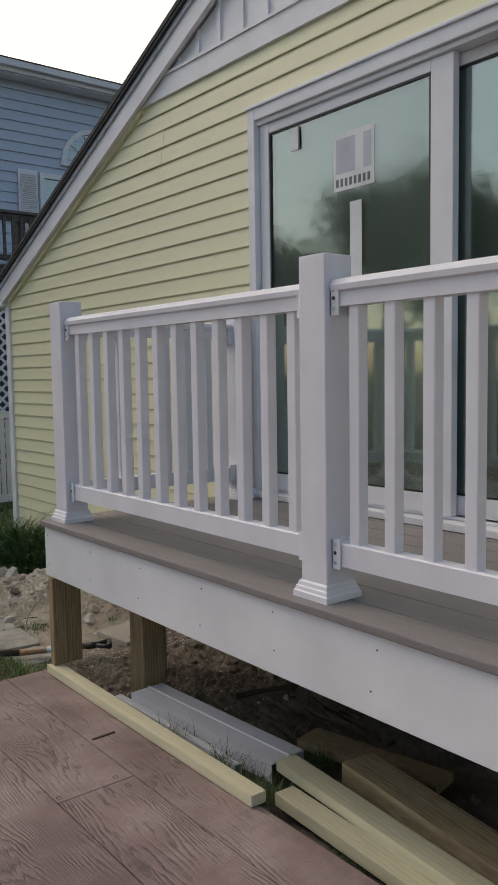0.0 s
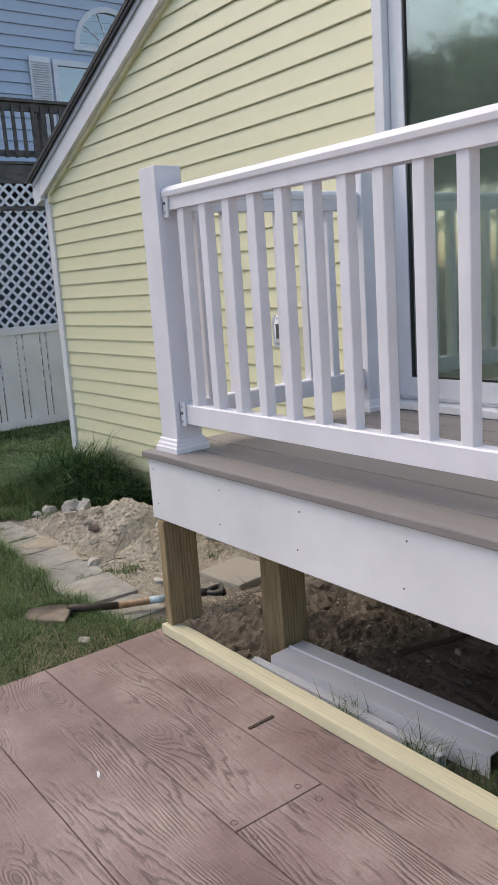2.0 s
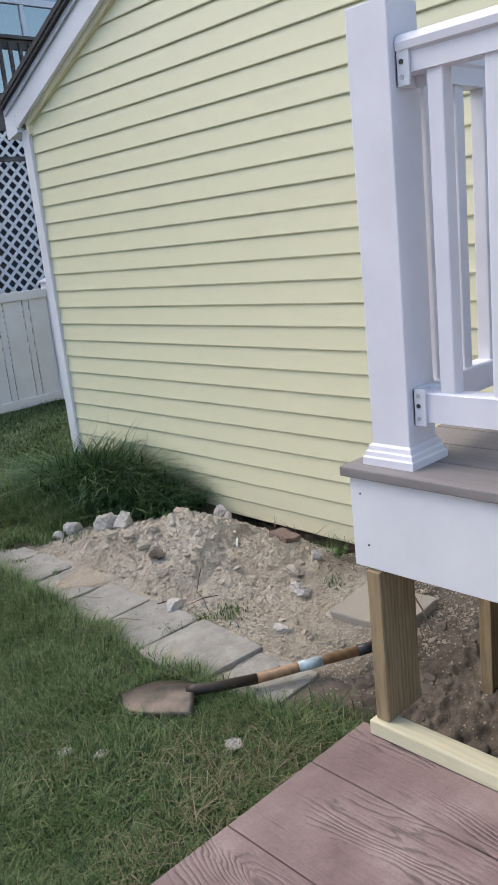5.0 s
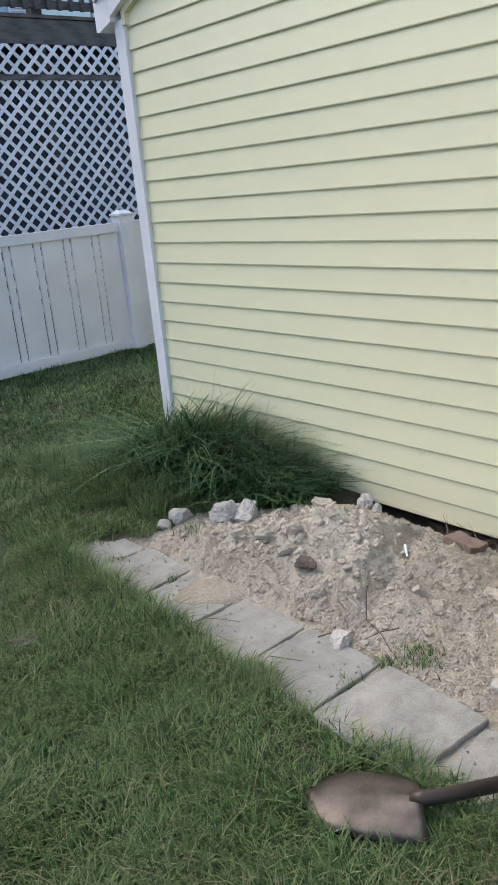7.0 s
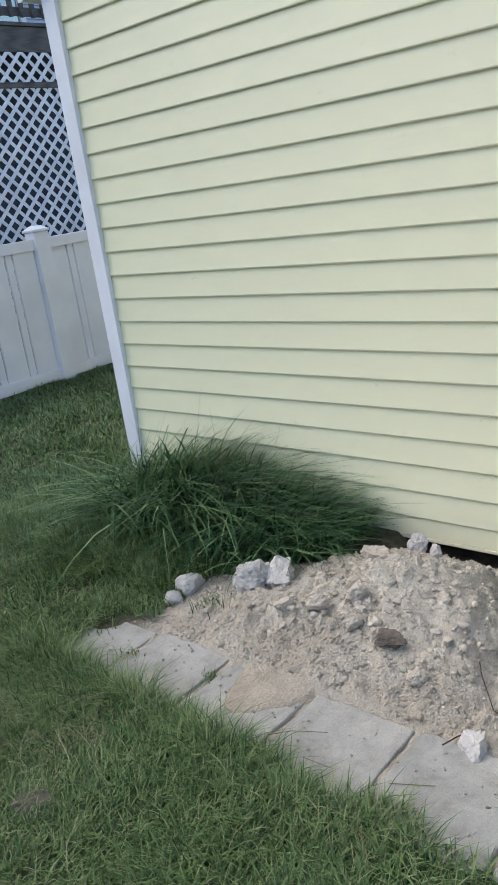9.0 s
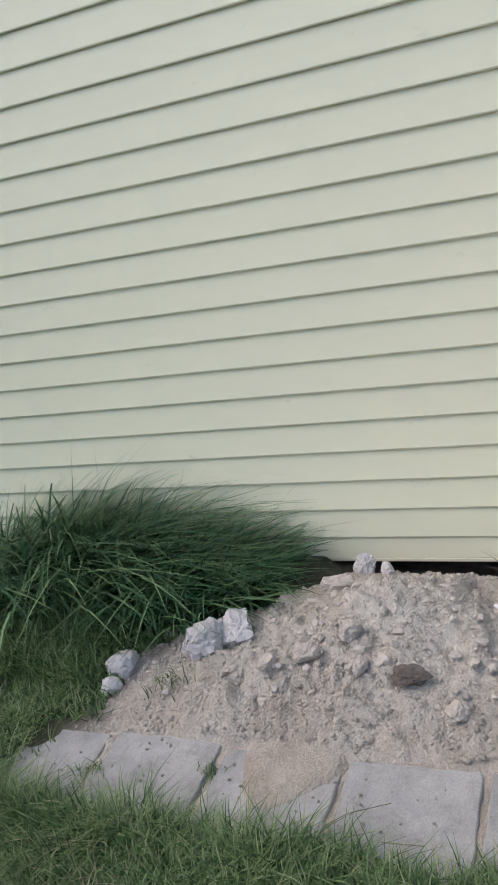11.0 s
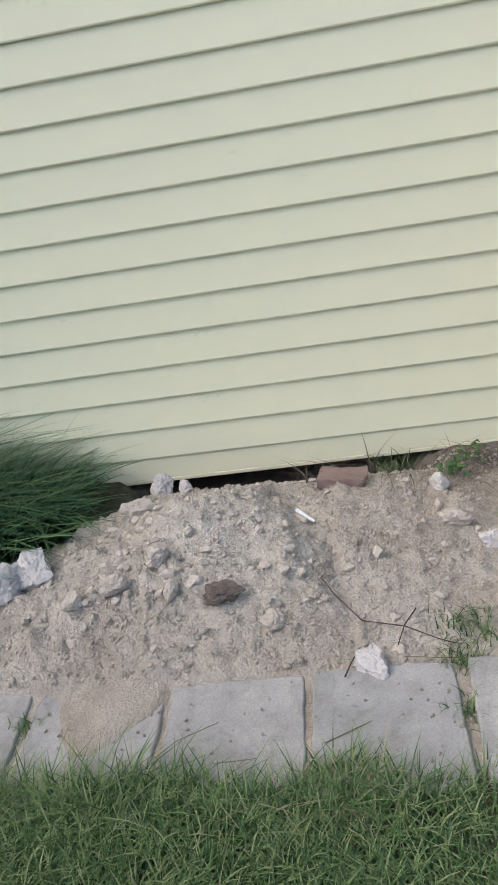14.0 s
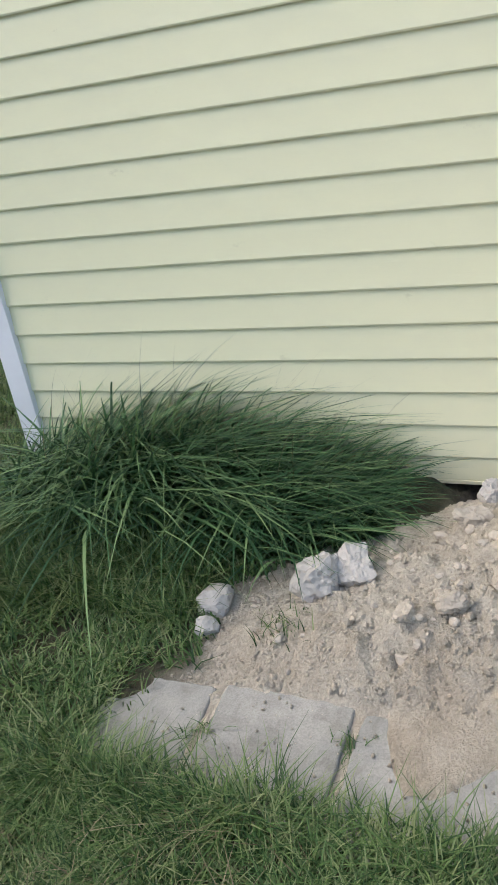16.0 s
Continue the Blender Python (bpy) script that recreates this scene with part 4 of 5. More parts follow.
add_prism(bm, chip, PAT_Z + 0.0005, PAT_Z + 0.004, "z", pose(0.79, 4.46, 0, 0, 0, 70))
tagged(to_object("wood_chip", bm, M_PAPER), "small pale wood chip lying on the patio", "wood chip")
bm = bmesh.new()
add_box(bm, (-0.006, -0.05, 0), (0.006, 0.05, 0.004), 0.0015)
nail = tagged(to_object("twig", bm, M_TWIG), "short dark twig lying on the patio", "twig")
nail.matrix_world = pose(1.297, 4.37, PAT_Z, 0, 0, -88)


# ---- bright cloud beyond the neighbour's roof ----
def cloud_bank():
    """A thin sunlit cloud far off, uneven and open towards its rim."""
    m = bpy.data.materials.new("sunlit cloud")
    m.use_nodes = True
    t = m.node_tree
    t.nodes.clear()
    out, ms = t.nodes.new("ShaderNodeOutputMaterial"), t.nodes.new("ShaderNodeMixShader")
    em, tp = nd(t, "ShaderNodeEmission", Color=(1.0, 0.97, 0.93, 1), Strength=1.15), t.nodes.new("ShaderNodeBsdfTransparent")
    at = t.nodes.new("ShaderNodeAttribute")
    at.attribute_name = "cover"
    f = mix(t, 0.3, at.outputs["Color"], noise_tex(t, coords(t, (0.012, 0.012, 0.02)), 1.0, 5, 0.6))
    t.links.new(ramp(t, f, [(0.2, (0, 0, 0)), (0.55, (1, 1, 1))]), ms.inputs[0])
    t.links.new(tp.outputs[0], ms.inputs[1]), t.links.new(em.outputs[0], ms.inputs[2])
    t.links.new(ms.outputs[0], out.inputs[0])
    az, el = np.meshgrid(np.radians(np.linspace(28, 96, 40)), np.radians(np.linspace(4, 46, 26)), indexing="ij")
    r = 260.0
    V = np.stack([r * np.cos(el) * np.cos(az), r * np.cos(el) * np.sin(az), r * np.sin(el)], 2).reshape(-1, 3)
    idx = np.arange(az.size).reshape(az.shape)
    a, b, c, d = idx[:-1, :-1].ravel(), idx[1:, :-1].ravel(), idx[1:, 1:].ravel(), idx[:-1, 1:].ravel()
    ob = arrays_object("backdrop", V, np.concatenate([np.stack([a, b, c], 1), np.stack([a, c, d], 1)]), m)
    u, v = np.linspace(-1, 1, 40)[:, None], np.linspace(-1, 1, 26)[None, :]
    thick = (np.clip(1.6 * (1 - np.abs(u) ** 3) * (1 - np.abs(v) ** 3), 0, 1)).ravel()
    col = ob.data.color_attributes.new("cover", "FLOAT_COLOR", "POINT")
    col.data.foreach_set("color", np.stack([thick, thick, thick, np.ones_like(thick)], 1).astype(np.float32).ravel())
    structure(ob, "bright hazy white cloud in the sky", "sky")


cloud_bank()

# ---- fence and the neighbour's house ----
FY = 10.95


def fence():
    f = tagged(empty("vinyl_fence", (3.5, FY, 0)), "white vinyl privacy fence with capped posts on the lawn", "fence")
    bays = [(-4.4, -2.05), (-1.92, 0.95), (1.08, 3.98), (4.11, 6.95)]
    for px in (-1.985, 1.015, 4.045, 7.015):
        p = box_part("fence_post", (px - 0.0635, FY - 0.0635, -0.05), (px + 0.0635, FY + 0.0635, 1.15), M_WHITE, f, 0.004)
        bm = bmesh.new()
        add_box(bm, (px - 0.075, FY - 0.075, 1.151), (px + 0.075, FY + 0.075, 1.17), 0.003)
        r0 = [bm.verts.new((px + a * 0.066, FY + b * 0.066, 1.17)) for a, b in ((-1, -1), (1, -1), (1, 1), (-1, 1))]
        r1 = [bm.verts.new((px + a * 0.03, FY + b * 0.03, 1.195)) for a, b in ((-1, -1), (1, -1), (1, 1), (-1, 1))]
        for k in range(4):
            bm.faces.new((r0[k], r0[(k + 1) % 4], r1[(k + 1) % 4], r1[k]))
        bm.faces.new(r1)
        part("cap", bm, M_WHITE, p)
    for xa, xb in bays:
        box_part("top_rail", (xa, FY - 0.03, 1.02), (xb, FY + 0.03, 1.10), M_WHITE, f, 0.004)
        box_part("bottom_rail", (xa, FY - 0.03, 0.015), (xb, FY + 0.03, 0.10), M_WHITE, f, 0.004)
        x, wide = xb - 0.004, True
        while x > xa + 0.02:
            w = 0.185 if wide else 0.052
            e = max(x - w, xa + 0.004)
            box_part("picket", (e, FY - 0.012, 0.101), (x, FY + 0.010, 1.019), M_WHITE, f, 0.002)
            x, wide = e - 0.015, not wide


fence()

NY, HY = 13.2, 16.5


def neighbour_deck():
    d = tagged(empty("neighbour_deck", (5, NY, 0)), "weathered grey timber deck with white lattice skirt", "deck")
    box_part("rim_board", (-3.0, NY, 2.88), (9.0, NY + 0.05, 3.12), M_OLDWOOD, d)
    box_part("floor_boards", (-3.0, NY - 0.02, 3.125), (9.0, HY - 0.02, 3.16), M_OLDWOOD, d)
    box_part("rail_cap", (-3.0, NY - 0.07, 3.90), (9.0, NY + 0.07, 3.94), M_OLDWOOD, d)
    box_part("top_rail", (-3.0, NY - 0.02, 3.79), (9.0, NY + 0.02, 3.898), M_OLDWOOD, d)
    box_part("bottom_rail", (-3.0, NY - 0.02, 3.22), (9.0, NY + 0.02, 3.30), M_OLDWOOD, d)
    box_part("lattice_ledger", (-3.0, NY - 0.03, 2.53), (9.0, NY - 0.018, 2.585), M_OLDWOOD, d)
    # added sheet, its dark colour stands for the shaded space behind the lattice
    box_part("lattice_backing", (-3.0, NY + 0.5, 0.0), (9.0, NY + 0.55, 2.87), plain("shade behind lattice", (0.10, 0.115, 0.14), 0.9), d)
    for px in (-1.4, 1.7, 4.79, 7.9):
        box_part("deck_post", (px - 0.06, NY + 0.052, 0.0), (px + 0.06, NY + 0.17, 2.87), M_OLDWOOD, d)
        box_part("rail_post", (px - 0.06, NY + 0.0215, 3.162), (px + 0.06, NY + 0.13, 3.899), M_OLDWOOD, d)
    bm = bmesh.new()
    add_box(bm, (-0.02, -0.02, 0), (0.02, 0.02, 0.66), 0.002)
    me = bpy.data.meshes.new("baluster")
    bm.to_mesh(me)
    bm.free()
    me.materials.append(M_OLDWOOD)
    x = 2.2
    while x < 7.8:
        shared("baluster", me, d, pose(x, NY - 0.045, 3.20))
        x += 0.135
    return d


ndeck = neighbour_deck()


def lattice(za, zb, y0):
    """Two crossed layers of thin slats, cut square to the panel."""
    xa, xb, pitch, w = 2.2, 8.2, 0.153, 0.052
    h = zb - za
    n = int((xb - xa + h) / pitch) + 2
    for way, y in ((1, y0), (-1, y0 + 0.0075)):
        bm = bmesh.new()
        for i in range(n):
            u = xa - h + i * pitch if way > 0 else xa + i * pitch
            # from (u, za) up to (u + way * h, zb)
            t0 = max(0.0, (xa - u) / (way * h) if way > 0 else (u - xb) / h)
            t1 = min(1.0, (xb - u) / h if way > 0 else (u - xa) / h)
            if t1 - t0 < 0.02:
                continue
            p = [(u + way * h * t - s * w / 2, za + h * t) for t, s in ((t0, 1), (t0, -1), (t1, -1), (t1, 1))]
            add_prism(bm, p, y, y + 0.006, "y")
        part("lattice_slats", bm, M_LATTICE, ndeck, "white diagonal lattice slats")["kind"] = "stuff"


lattice(0.15, 2.53, NY - 0.017)
lattice(2.588, 2.875, NY - 0.017)


def neighbour_house():
    h = tagged(empty("neighbour_house", (6, HY, 0)), "two-storey blue-grey sided house with white trimmed windows", "house")
    bm = bmesh.new()
    add_box(bm, (-2.0, HY + 0.03, 0), (14.0, HY + 6, 7.04))
    part("wall", bm, M_BLUE, h)
    lap = bmesh.new()
    add_prism(lap, [(0.04, 0), (0.0, 0), (0.03, 0.19), (0.04, 0.19)], -2.0, 14.0, "x", Matrix(((1, 0, 0, 0), (0, 1, 0, 0), (0, 0, 1, 0), (0, 0, 0, 1))))
    me = bpy.data.meshes.new("siding_board")
    lap.to_mesh(me)
    lap.free()
    me.materials.append(M_BLUE)
    for k in range(22):
        shared("siding_board", me, h, pose(0, HY - 0.008, 2.9 + k * 0.19))
    roof_ = box_part("eave_fascia", (-2.4, HY - 0.38, 7.06), (14.4, HY - 0.34, 7.24), M_WHITE, h)
    box_part("soffit", (-2.4, HY - 0.339, 7.04), (14.4, HY + 0.2, 7.059), M_WHITE, h)
    box_part("gutter", (-2.4, HY - 0.48, 7.13), (14.4, HY - 0.381, 7.25), M_WHITE, h, 0.02)
    bm = bmesh.new()
    add_prism(bm, [(HY - 0.5, 7.26), (HY + 3.2, 8.4), (HY + 6.8, 7.26)], -2.5, 14.5, "x")
    part("roof", bm, M_SHINGLE, h)
    # arched fan window
    cx, cz, r = 7.74, 5.70, 0.70

    def arc(bm, r0, r1, y0, y1, n=18):
        ring = [[bm.verts.new((cx + rr * math.cos(math.pi * k / n), y, cz + rr * math.sin(math.pi * k / n))) for rr, y in ((r0, y0), (r1, y0), (r1, y1), (r0, y1))] for k in range(n + 1)]
        for a, b in zip(ring, ring[1:]):
            for k in range(4):
                bm.faces.new((a[k], a[(k + 1) % 4], b[(k + 1) % 4], b[k]))
        bm.faces.new(ring[0][::-1]), bm.faces.new(ring[-1])
        bmesh.ops.recalc_face_normals(bm, faces=bm.faces)

    w = empty("window", (cx, HY, cz))
    w.parent, w.matrix_parent_inverse = h, h.matrix_world.inverted()
    w["label"] = "white half-round fan window"
    bpy.context.view_layer.update()
    bm = bmesh.new()
    arc(bm, r - 0.09, r, HY - 0.05, HY + 0.02)
    add_box(bm, (cx - r - 0.03, HY - 0.055, cz - 0.08), (cx + r + 0.03, HY + 0.02, cz - 0.001))
    part("frame", bm, M_WHITE, w)
    bm = bmesh.new()
    arc(bm, 0.20, 0.225, HY - 0.03, HY + 0.01, 12)
    for a in (36, 72, 108, 144):
        c, s = math.cos(radians(a)), math.sin(radians(a))
        add_tube(bm, [(cx + 0.22 * c, HY - 0.012, cz + 0.22 * s), (cx + (r - 0.09) * c, HY - 0.012, cz + (r - 0.09) * s)], 0.012, 6)
    part("muntins", bm, M_WHITE, w)
    bm = bmesh.new()
    pts = [(cx + (r - 0.085) * math.cos(math.pi * k / 18), cz + (r - 0.085) * math.sin(math.pi * k / 18)) for k in range(19)]
    add_prism(bm, pts, HY - 0.006, HY - 0.002, "y")
    part("pane", bm, M_NGLASS, w)
    # tall window behind the deck with its louvred shutter
    w = empty("window", (7.0, HY, 4.5))
    w.parent, w.matrix_parent_inverse = h, h.matrix_world.inverted()
    w["label"] = "white framed glass door with louvred shutter"
    bpy.context.view_layer.update()
    xa, xb, za, zb = 6.56, 8.5, 3.2, 5.42
    for lo, hi in (((xa, HY - 0.06, za), (xa + 0.09, HY + 0.02, zb)), ((xb - 0.09, HY - 0.06, za), (xb, HY + 0.02, zb)),
                   ((xa + 0.091, HY - 0.06, zb - 0.10), (xb - 0.091, HY + 0.02, zb)), ((7.5, HY - 0.05, za), (7.57, HY + 0.01, zb - 0.101))):
        box_part("frame", lo, hi, M_WHITE, w)
    box_part("pane", (xa + 0.09, HY - 0.02, za), (xb - 0.09, HY - 0.014, zb - 0.1), M_NGLASS, w, 0.0)
    s = box_part("shutter", (6.13, HY - 0.045, 3.6), (6.52, HY - 0.01, 5.44), M_WHITE, h, 0.003, "white louvred shutter")
    for k in range(44):
        bm = bmesh.new()
        z = 3.67 + k * 0.039
        add_box(bm, (6.17, -0.018, -0.003), (6.48, 0.018, 0.003), 0.0, pose(0, HY - 0.055, z, 40, 0, 0))
        part("slat", bm, M_WHITE, s)


neighbour_house()

# chair on the neighbour's deck
ch = tagged(empty("deck_chair", (4.05, 13.9, 3.16)), "dark metal patio chair on the neighbour's deck", "chair")
for a, b in (((3.8, 13.7, 3.16), (3.8, 13.7, 3.75)), ((4.3, 13.7, 3.16), (4.3, 13.7, 3.75)), ((3.8, 14.15, 3.16), (3.8, 14.25, 4.1)), ((4.3, 14.15, 3.16), (4.3, 14.25, 4.1))):
    bm = bmesh.new()
    add_tube(bm, [a, b], 0.014, 8)
    part("leg", bm, M_BLACK, ch)
box_part("seat", (3.8, 13.7, 3.55), (4.3, 14.17, 3.58), M_BLACK, ch, 0.01)
box_part("backrest", (3.82, 14.2, 3.65), (4.28, 14.22, 4.08), M_BLACK, ch, 0.01)


# ---- pavers ----
def paver(lo, hi, z, tilt=(0, 0, 0), label="weathered grey concrete paver set flush in the soil"):
    w, l = hi[0] - lo[0], hi[1] - lo[1]
    bm = bmesh.new()
    # rounded worn rim, chipped unevenly
    edge = []
    k = 18
    for a, b in (((-1, -1), (1, -1)), ((1, -1), (1, 1)), ((1, 1), (-1, 1)), ((-1, 1), (-1, -1))):
        edge += [((a[0] + (b[0] - a[0]) * i / k) * w / 2, (a[1] + (b[1] - a[1]) * i / k) * l / 2) for i in range(k)]
    rings = []
    for inset, z_ in ((0.0, -0.045), (0.0, -0.007), (0.002, -0.002), (0.005, 0.0)):
        row = []
        for ex, ey in edge:
            f = Vector((ex * 23 + lo[0] * 5, ey * 23 + lo[1] * 9, 0.3))
            chip = 0.003 * noise.noise(f) + 0.0045 * max(0.0, noise.noise(f * 2.3) - 0.1) + 0.0015 * noise.noise(f * 5)
            corner = 0.003 if abs(abs(ex) - w / 2) < 0.001 and abs(abs(ey) - l / 2) < 0.001 else 0.0
            pull = inset + corner + chip * (1.0 if z_ > -0.04 else 0.3)
            row.append(bm.verts.new((ex * (1 - pull / (w / 2)), ey * (1 - pull / (l / 2)), z_ - 0.4 * max(chip, 0) * (z_ > -0.02))))
        rings.append(row)
    for a, b in zip(rings, rings[1:]):
        for i in range(len(edge)):
            j = (i + 1) % len(edge)
            bm.faces.new((a[i], a[j], b[j], b[i]))
    bm.faces.new(rings[-1])
    bm.faces.new(rings[0][::-1])
    ob = to_object("paver", bm, M_TAN if "tan" in label else M_SANDY if "dust" in label else M_PAVER)
    ob.matrix_world = pose((lo[0] + hi[0]) / 2, (lo[1] + hi[1]) / 2, z, *tilt)
    return tagged(ob, label, "paver", "path pavers")


PX0, PX1 = 1.385, 1.695
for ya, yb, dx, z, rz in ((7.385, 7.63, 0.0, 0.004, 2), (7.085, 7.37, 0.012, 0.008, 0.5), (6.785, 7.07, -0.008, 0.006, -0.6), (6.488, 6.772, -0.005, 0.004, 0.3), (6.185, 6.474, 0.0, 0.008, -0.4),
                          (5.83, 6.165, -0.01, 0.016, -3), (5.545, 5.81, -0.03, 0.006, 4)):
    paver((PX0 + dx, ya), (PX1 + dx, yb), z, (random.uniform(-0.6, 0.6), random.uniform(-0.6, 0.6), rz),
          "sand-dusted grey concrete paver beside the heap" if 6.7 < ya < 6.9 else "weathered grey concrete paver set flush in the soil")
paver((2.03, 5.52), (2.31, 5.83), 0.012, (0, 0, 6), "tan dusty concrete paver lying in the soil")


def sand_spill():
    """A thin tongue of sand run down from the heap over one paver."""
    k = 46
    u, v = np.meshgrid(np.linspace(-1, 1, k), np.linspace(-1, 1, k), indexing="ij")
    x, y = 1.715 + 0.20 * u, 6.925 + 0.16 * v - 0.10 * (u + 0.3) * (u < -0.3) * 0.5
    r = np.sqrt(u ** 2 + (v * (1 + 0.75 * np.clip(-u, 0, 1)) + 0.25 * np.clip(-u, 0, 1)) ** 2) + 0.5 * (vnoise(x, y, 0.09) - 0.5) + 0.08 * (vnoise(x, y, 0.012) - 0.5)
    z = 0.0120 + 0.009 * (1 - r) + 0.004 * (vnoise(x, y, 0.012) - 0.5) - 0.07 * np.clip(r - 0.8, 0, 1)
    z = np.where(x > 1.70, np.maximum(z, 0.0), z)
    idx = np.arange(k * k).reshape(k, k)
    a, b, c, d = idx[:-1, :-1].ravel(), idx[1:, :-1].ravel(), idx[1:, 1:].ravel(), idx[:-1, 1:].ravel()
    ob = arrays_object("sand_spill", np.stack([x.ravel(), y.ravel(), z.ravel()], 1), np.concatenate([np.stack([a, b, c], 1), np.stack([a, c, d], 1)]), M_SOIL)
    tagged(ob, "thin tongue of tan sand spilled over a paver", "sand", kind="stuff")


sand_spill()


# ---- stones and clods ----
def stone_mesh(bm, at, size, seed, squash=0.7, detail=2, rough=0.12):
    """A broken lump: a ball cut back by random flat faces, then roughened."""
    r = bmesh.ops.create_icosphere(bm, subdivisions=detail, radius=1.0)
    q = random.Random(seed)
    cuts = []
    for _ in range(13):
        n = Vector((q.gauss(0, 1), q.gauss(0, 1), q.gauss(0, 1))).normalized()
        cuts.append((n, q.uniform(0.55, 0.94)))
    off = Vector((seed * 3.1, seed, seed * 0.7))
    for v in r["verts"]:
        p = v.co.normalized()
        d = min([1.05] + [c / max(p.dot(n), 0.05) for n, c in cuts])
        d *= 1 + rough * noise.noise(p * 2.6 + off) + rough * 0.8 * noise.noise(p * 6.5 + off) + rough * 0.4 * noise.noise(p * 15 + off)
        v.co = Vector((p.x * size[0], p.y * size[1], p.z * size[2] * squash)) * d * 1.12 + Vector(at)
    return r["verts"]


def gz(x, y):
    return float(ground_height(np.array([x]), np.array([y]))[0])


def rock(name, x, y, size, mat, label, seed, sink=0.3, lift=0.0, detail=4, group="broken stones", category="stone", rough=0.15):
    bm = bmesh.new()
    stone_mesh(bm, (0, 0, 0), size, seed, 1.0, detail, rough)
    low = min(v.co.z for v in bm.verts)
    ob = to_object(name, bm, mat)
    ob.location = (x, y, gz(x, y) - low * (1 - sink * 2) + lift)
    return tagged(ob, label, category, group)


PALE, GREYS = "pale lump of broken concrete on the soil", "rough grey stone on the dirt heap"
rock("stone", 1.955, 7.505, (0.046, 0.056, 0.036), M_ROCK, "pale rounded stone at the edge of the grass", 1, rough=0.07)
rock("stone", 1.862, 7.495, (0.028, 0.03, 0.025), M_ROCK, "small pale stone at the edge of the grass", 2, rough=0.08)
rock("stone", 2.005, 7.25, (0.052, 0.066, 0.056), M_ROCK, PALE, 3, rough=0.16)
rock("stone", 2.045, 7.17, (0.05, 0.052, 0.060), M_ROCK, PALE, 4, rough=0.16)
rock("stone", 2.24, 6.93, (0.04, 0.045, 0.034), M_CLOD, GREYS, 5)
rock("stone", 2.46, 6.905, (0.035, 0.036, 0.045), M_ROCK, GREYS, 6)
rock("stone", 2.45, 6.84, (0.02, 0.022, 0.02), M_ROCK, GREYS, 7)
rock("stone", 2.53, 6.48, (0.036, 0.045, 0.03), M_ROCK, PALE, 8)
rock("stone", 1.70, 6.345, (0.045, 0.034, 0.034), M_ROCK, "pale broken stone lying on the pavers", 9)
rock("stone", 1.815, 6.556, (0.028, 0.026, 0.02), M_CLOD, GREYS, 10)
rock("stone", 2.30, 6.12, (0.032, 0.026, 0.022), M_ROCK, PALE, 11)
rock("stone", 2.15, 6.10, (0.04, 0.045, 0.028), M_CLOD, GREYS, 12)
rock("stone", 2.08, 6.03, (0.026, 0.028, 0.02), M_ROCK, PALE, 13)
rock("stone", 2.07, 5.985, (0.026, 0.024, 0.018), M_ROCK, PALE, 14)
rock("stone", 1.83, 5.88, (0.026, 0.036, 0.018), M_ROCK, PALE, 15)
rock("stone", 1.985, 6.83, (0.03, 0.035, 0.025), M_CLOD, GREYS, 16)
rock("stone", 1.925, 6.93, (0.03, 0.03, 0.022), M_CLOD, GREYS, 17)
rock("stone", 1.88, 7.02, (0.03, 0.025, 0.02), M_CLOD, GREYS, 18)
rock("stone", 1.905, 6.79, (0.034, 0.02, 0.018), M_CLOD, GREYS, 19)
rock("stone", 1.245, 5.505, (0.026, 0.024, 0.016), M_ROCK, "small pale stone lying on the lawn", 20, lift=0.008)
rock("stone", 0.90, 5.86, (0.019, 0.018, 0.012), M_ROCK, "small pale stone lying on the lawn", 21, lift=0.011)
rock("stone", 0.965, 5.77, (0.018, 0.018, 0.012), M_ROCK, "small pale stone lying on the lawn", 22, lift=0.011)
rock("dirt_lump", 1.03, 7.10, (0.055, 0.07, 0.014), M_DARKROCK, "grey lump of dried mud on the lawn", 24, group="", category="mud lump")
rock("charred_lump", 1.875, 6.665, (0.030, 0.050, 0.021), M_DARKROCK, "dark charred wood lump on the dirt heap", 37, 0.2, rough=0.2, group="", category="wood lump")


def brick_stone():
    bm = bmesh.new()
    add_box(bm, (-0.042, -0.066, -0.03), (0.042, 0.066, 0.028), 0.004)
    bmesh.ops.subdivide_edges(bm, edges=bm.edges[:], cuts=4, use_grid_fill=True)
    for v in bm.verts:
        v.co.x += 0.012 * (v.co.z < 0) * v.co.y / 0.08
        v.co.z -= 0.10 * max(0.0, v.co.y) * (v.co.z > 0)
        v.co += Vector((1, 1, 0.9)) * (0.006 * noise.noise(v.co * 21) + 0.002 * noise.noise(v.co * 90))
    ob = to_object("brick", bm, M_BRICK)
    ob.matrix_world = pose(2.375, 6.375, gz(2.375, 6.375) - 0.007, 3, 2, -10)
    tagged(ob, "worn reddish-brown brick lying on the dirt", "brick")


brick_stone()


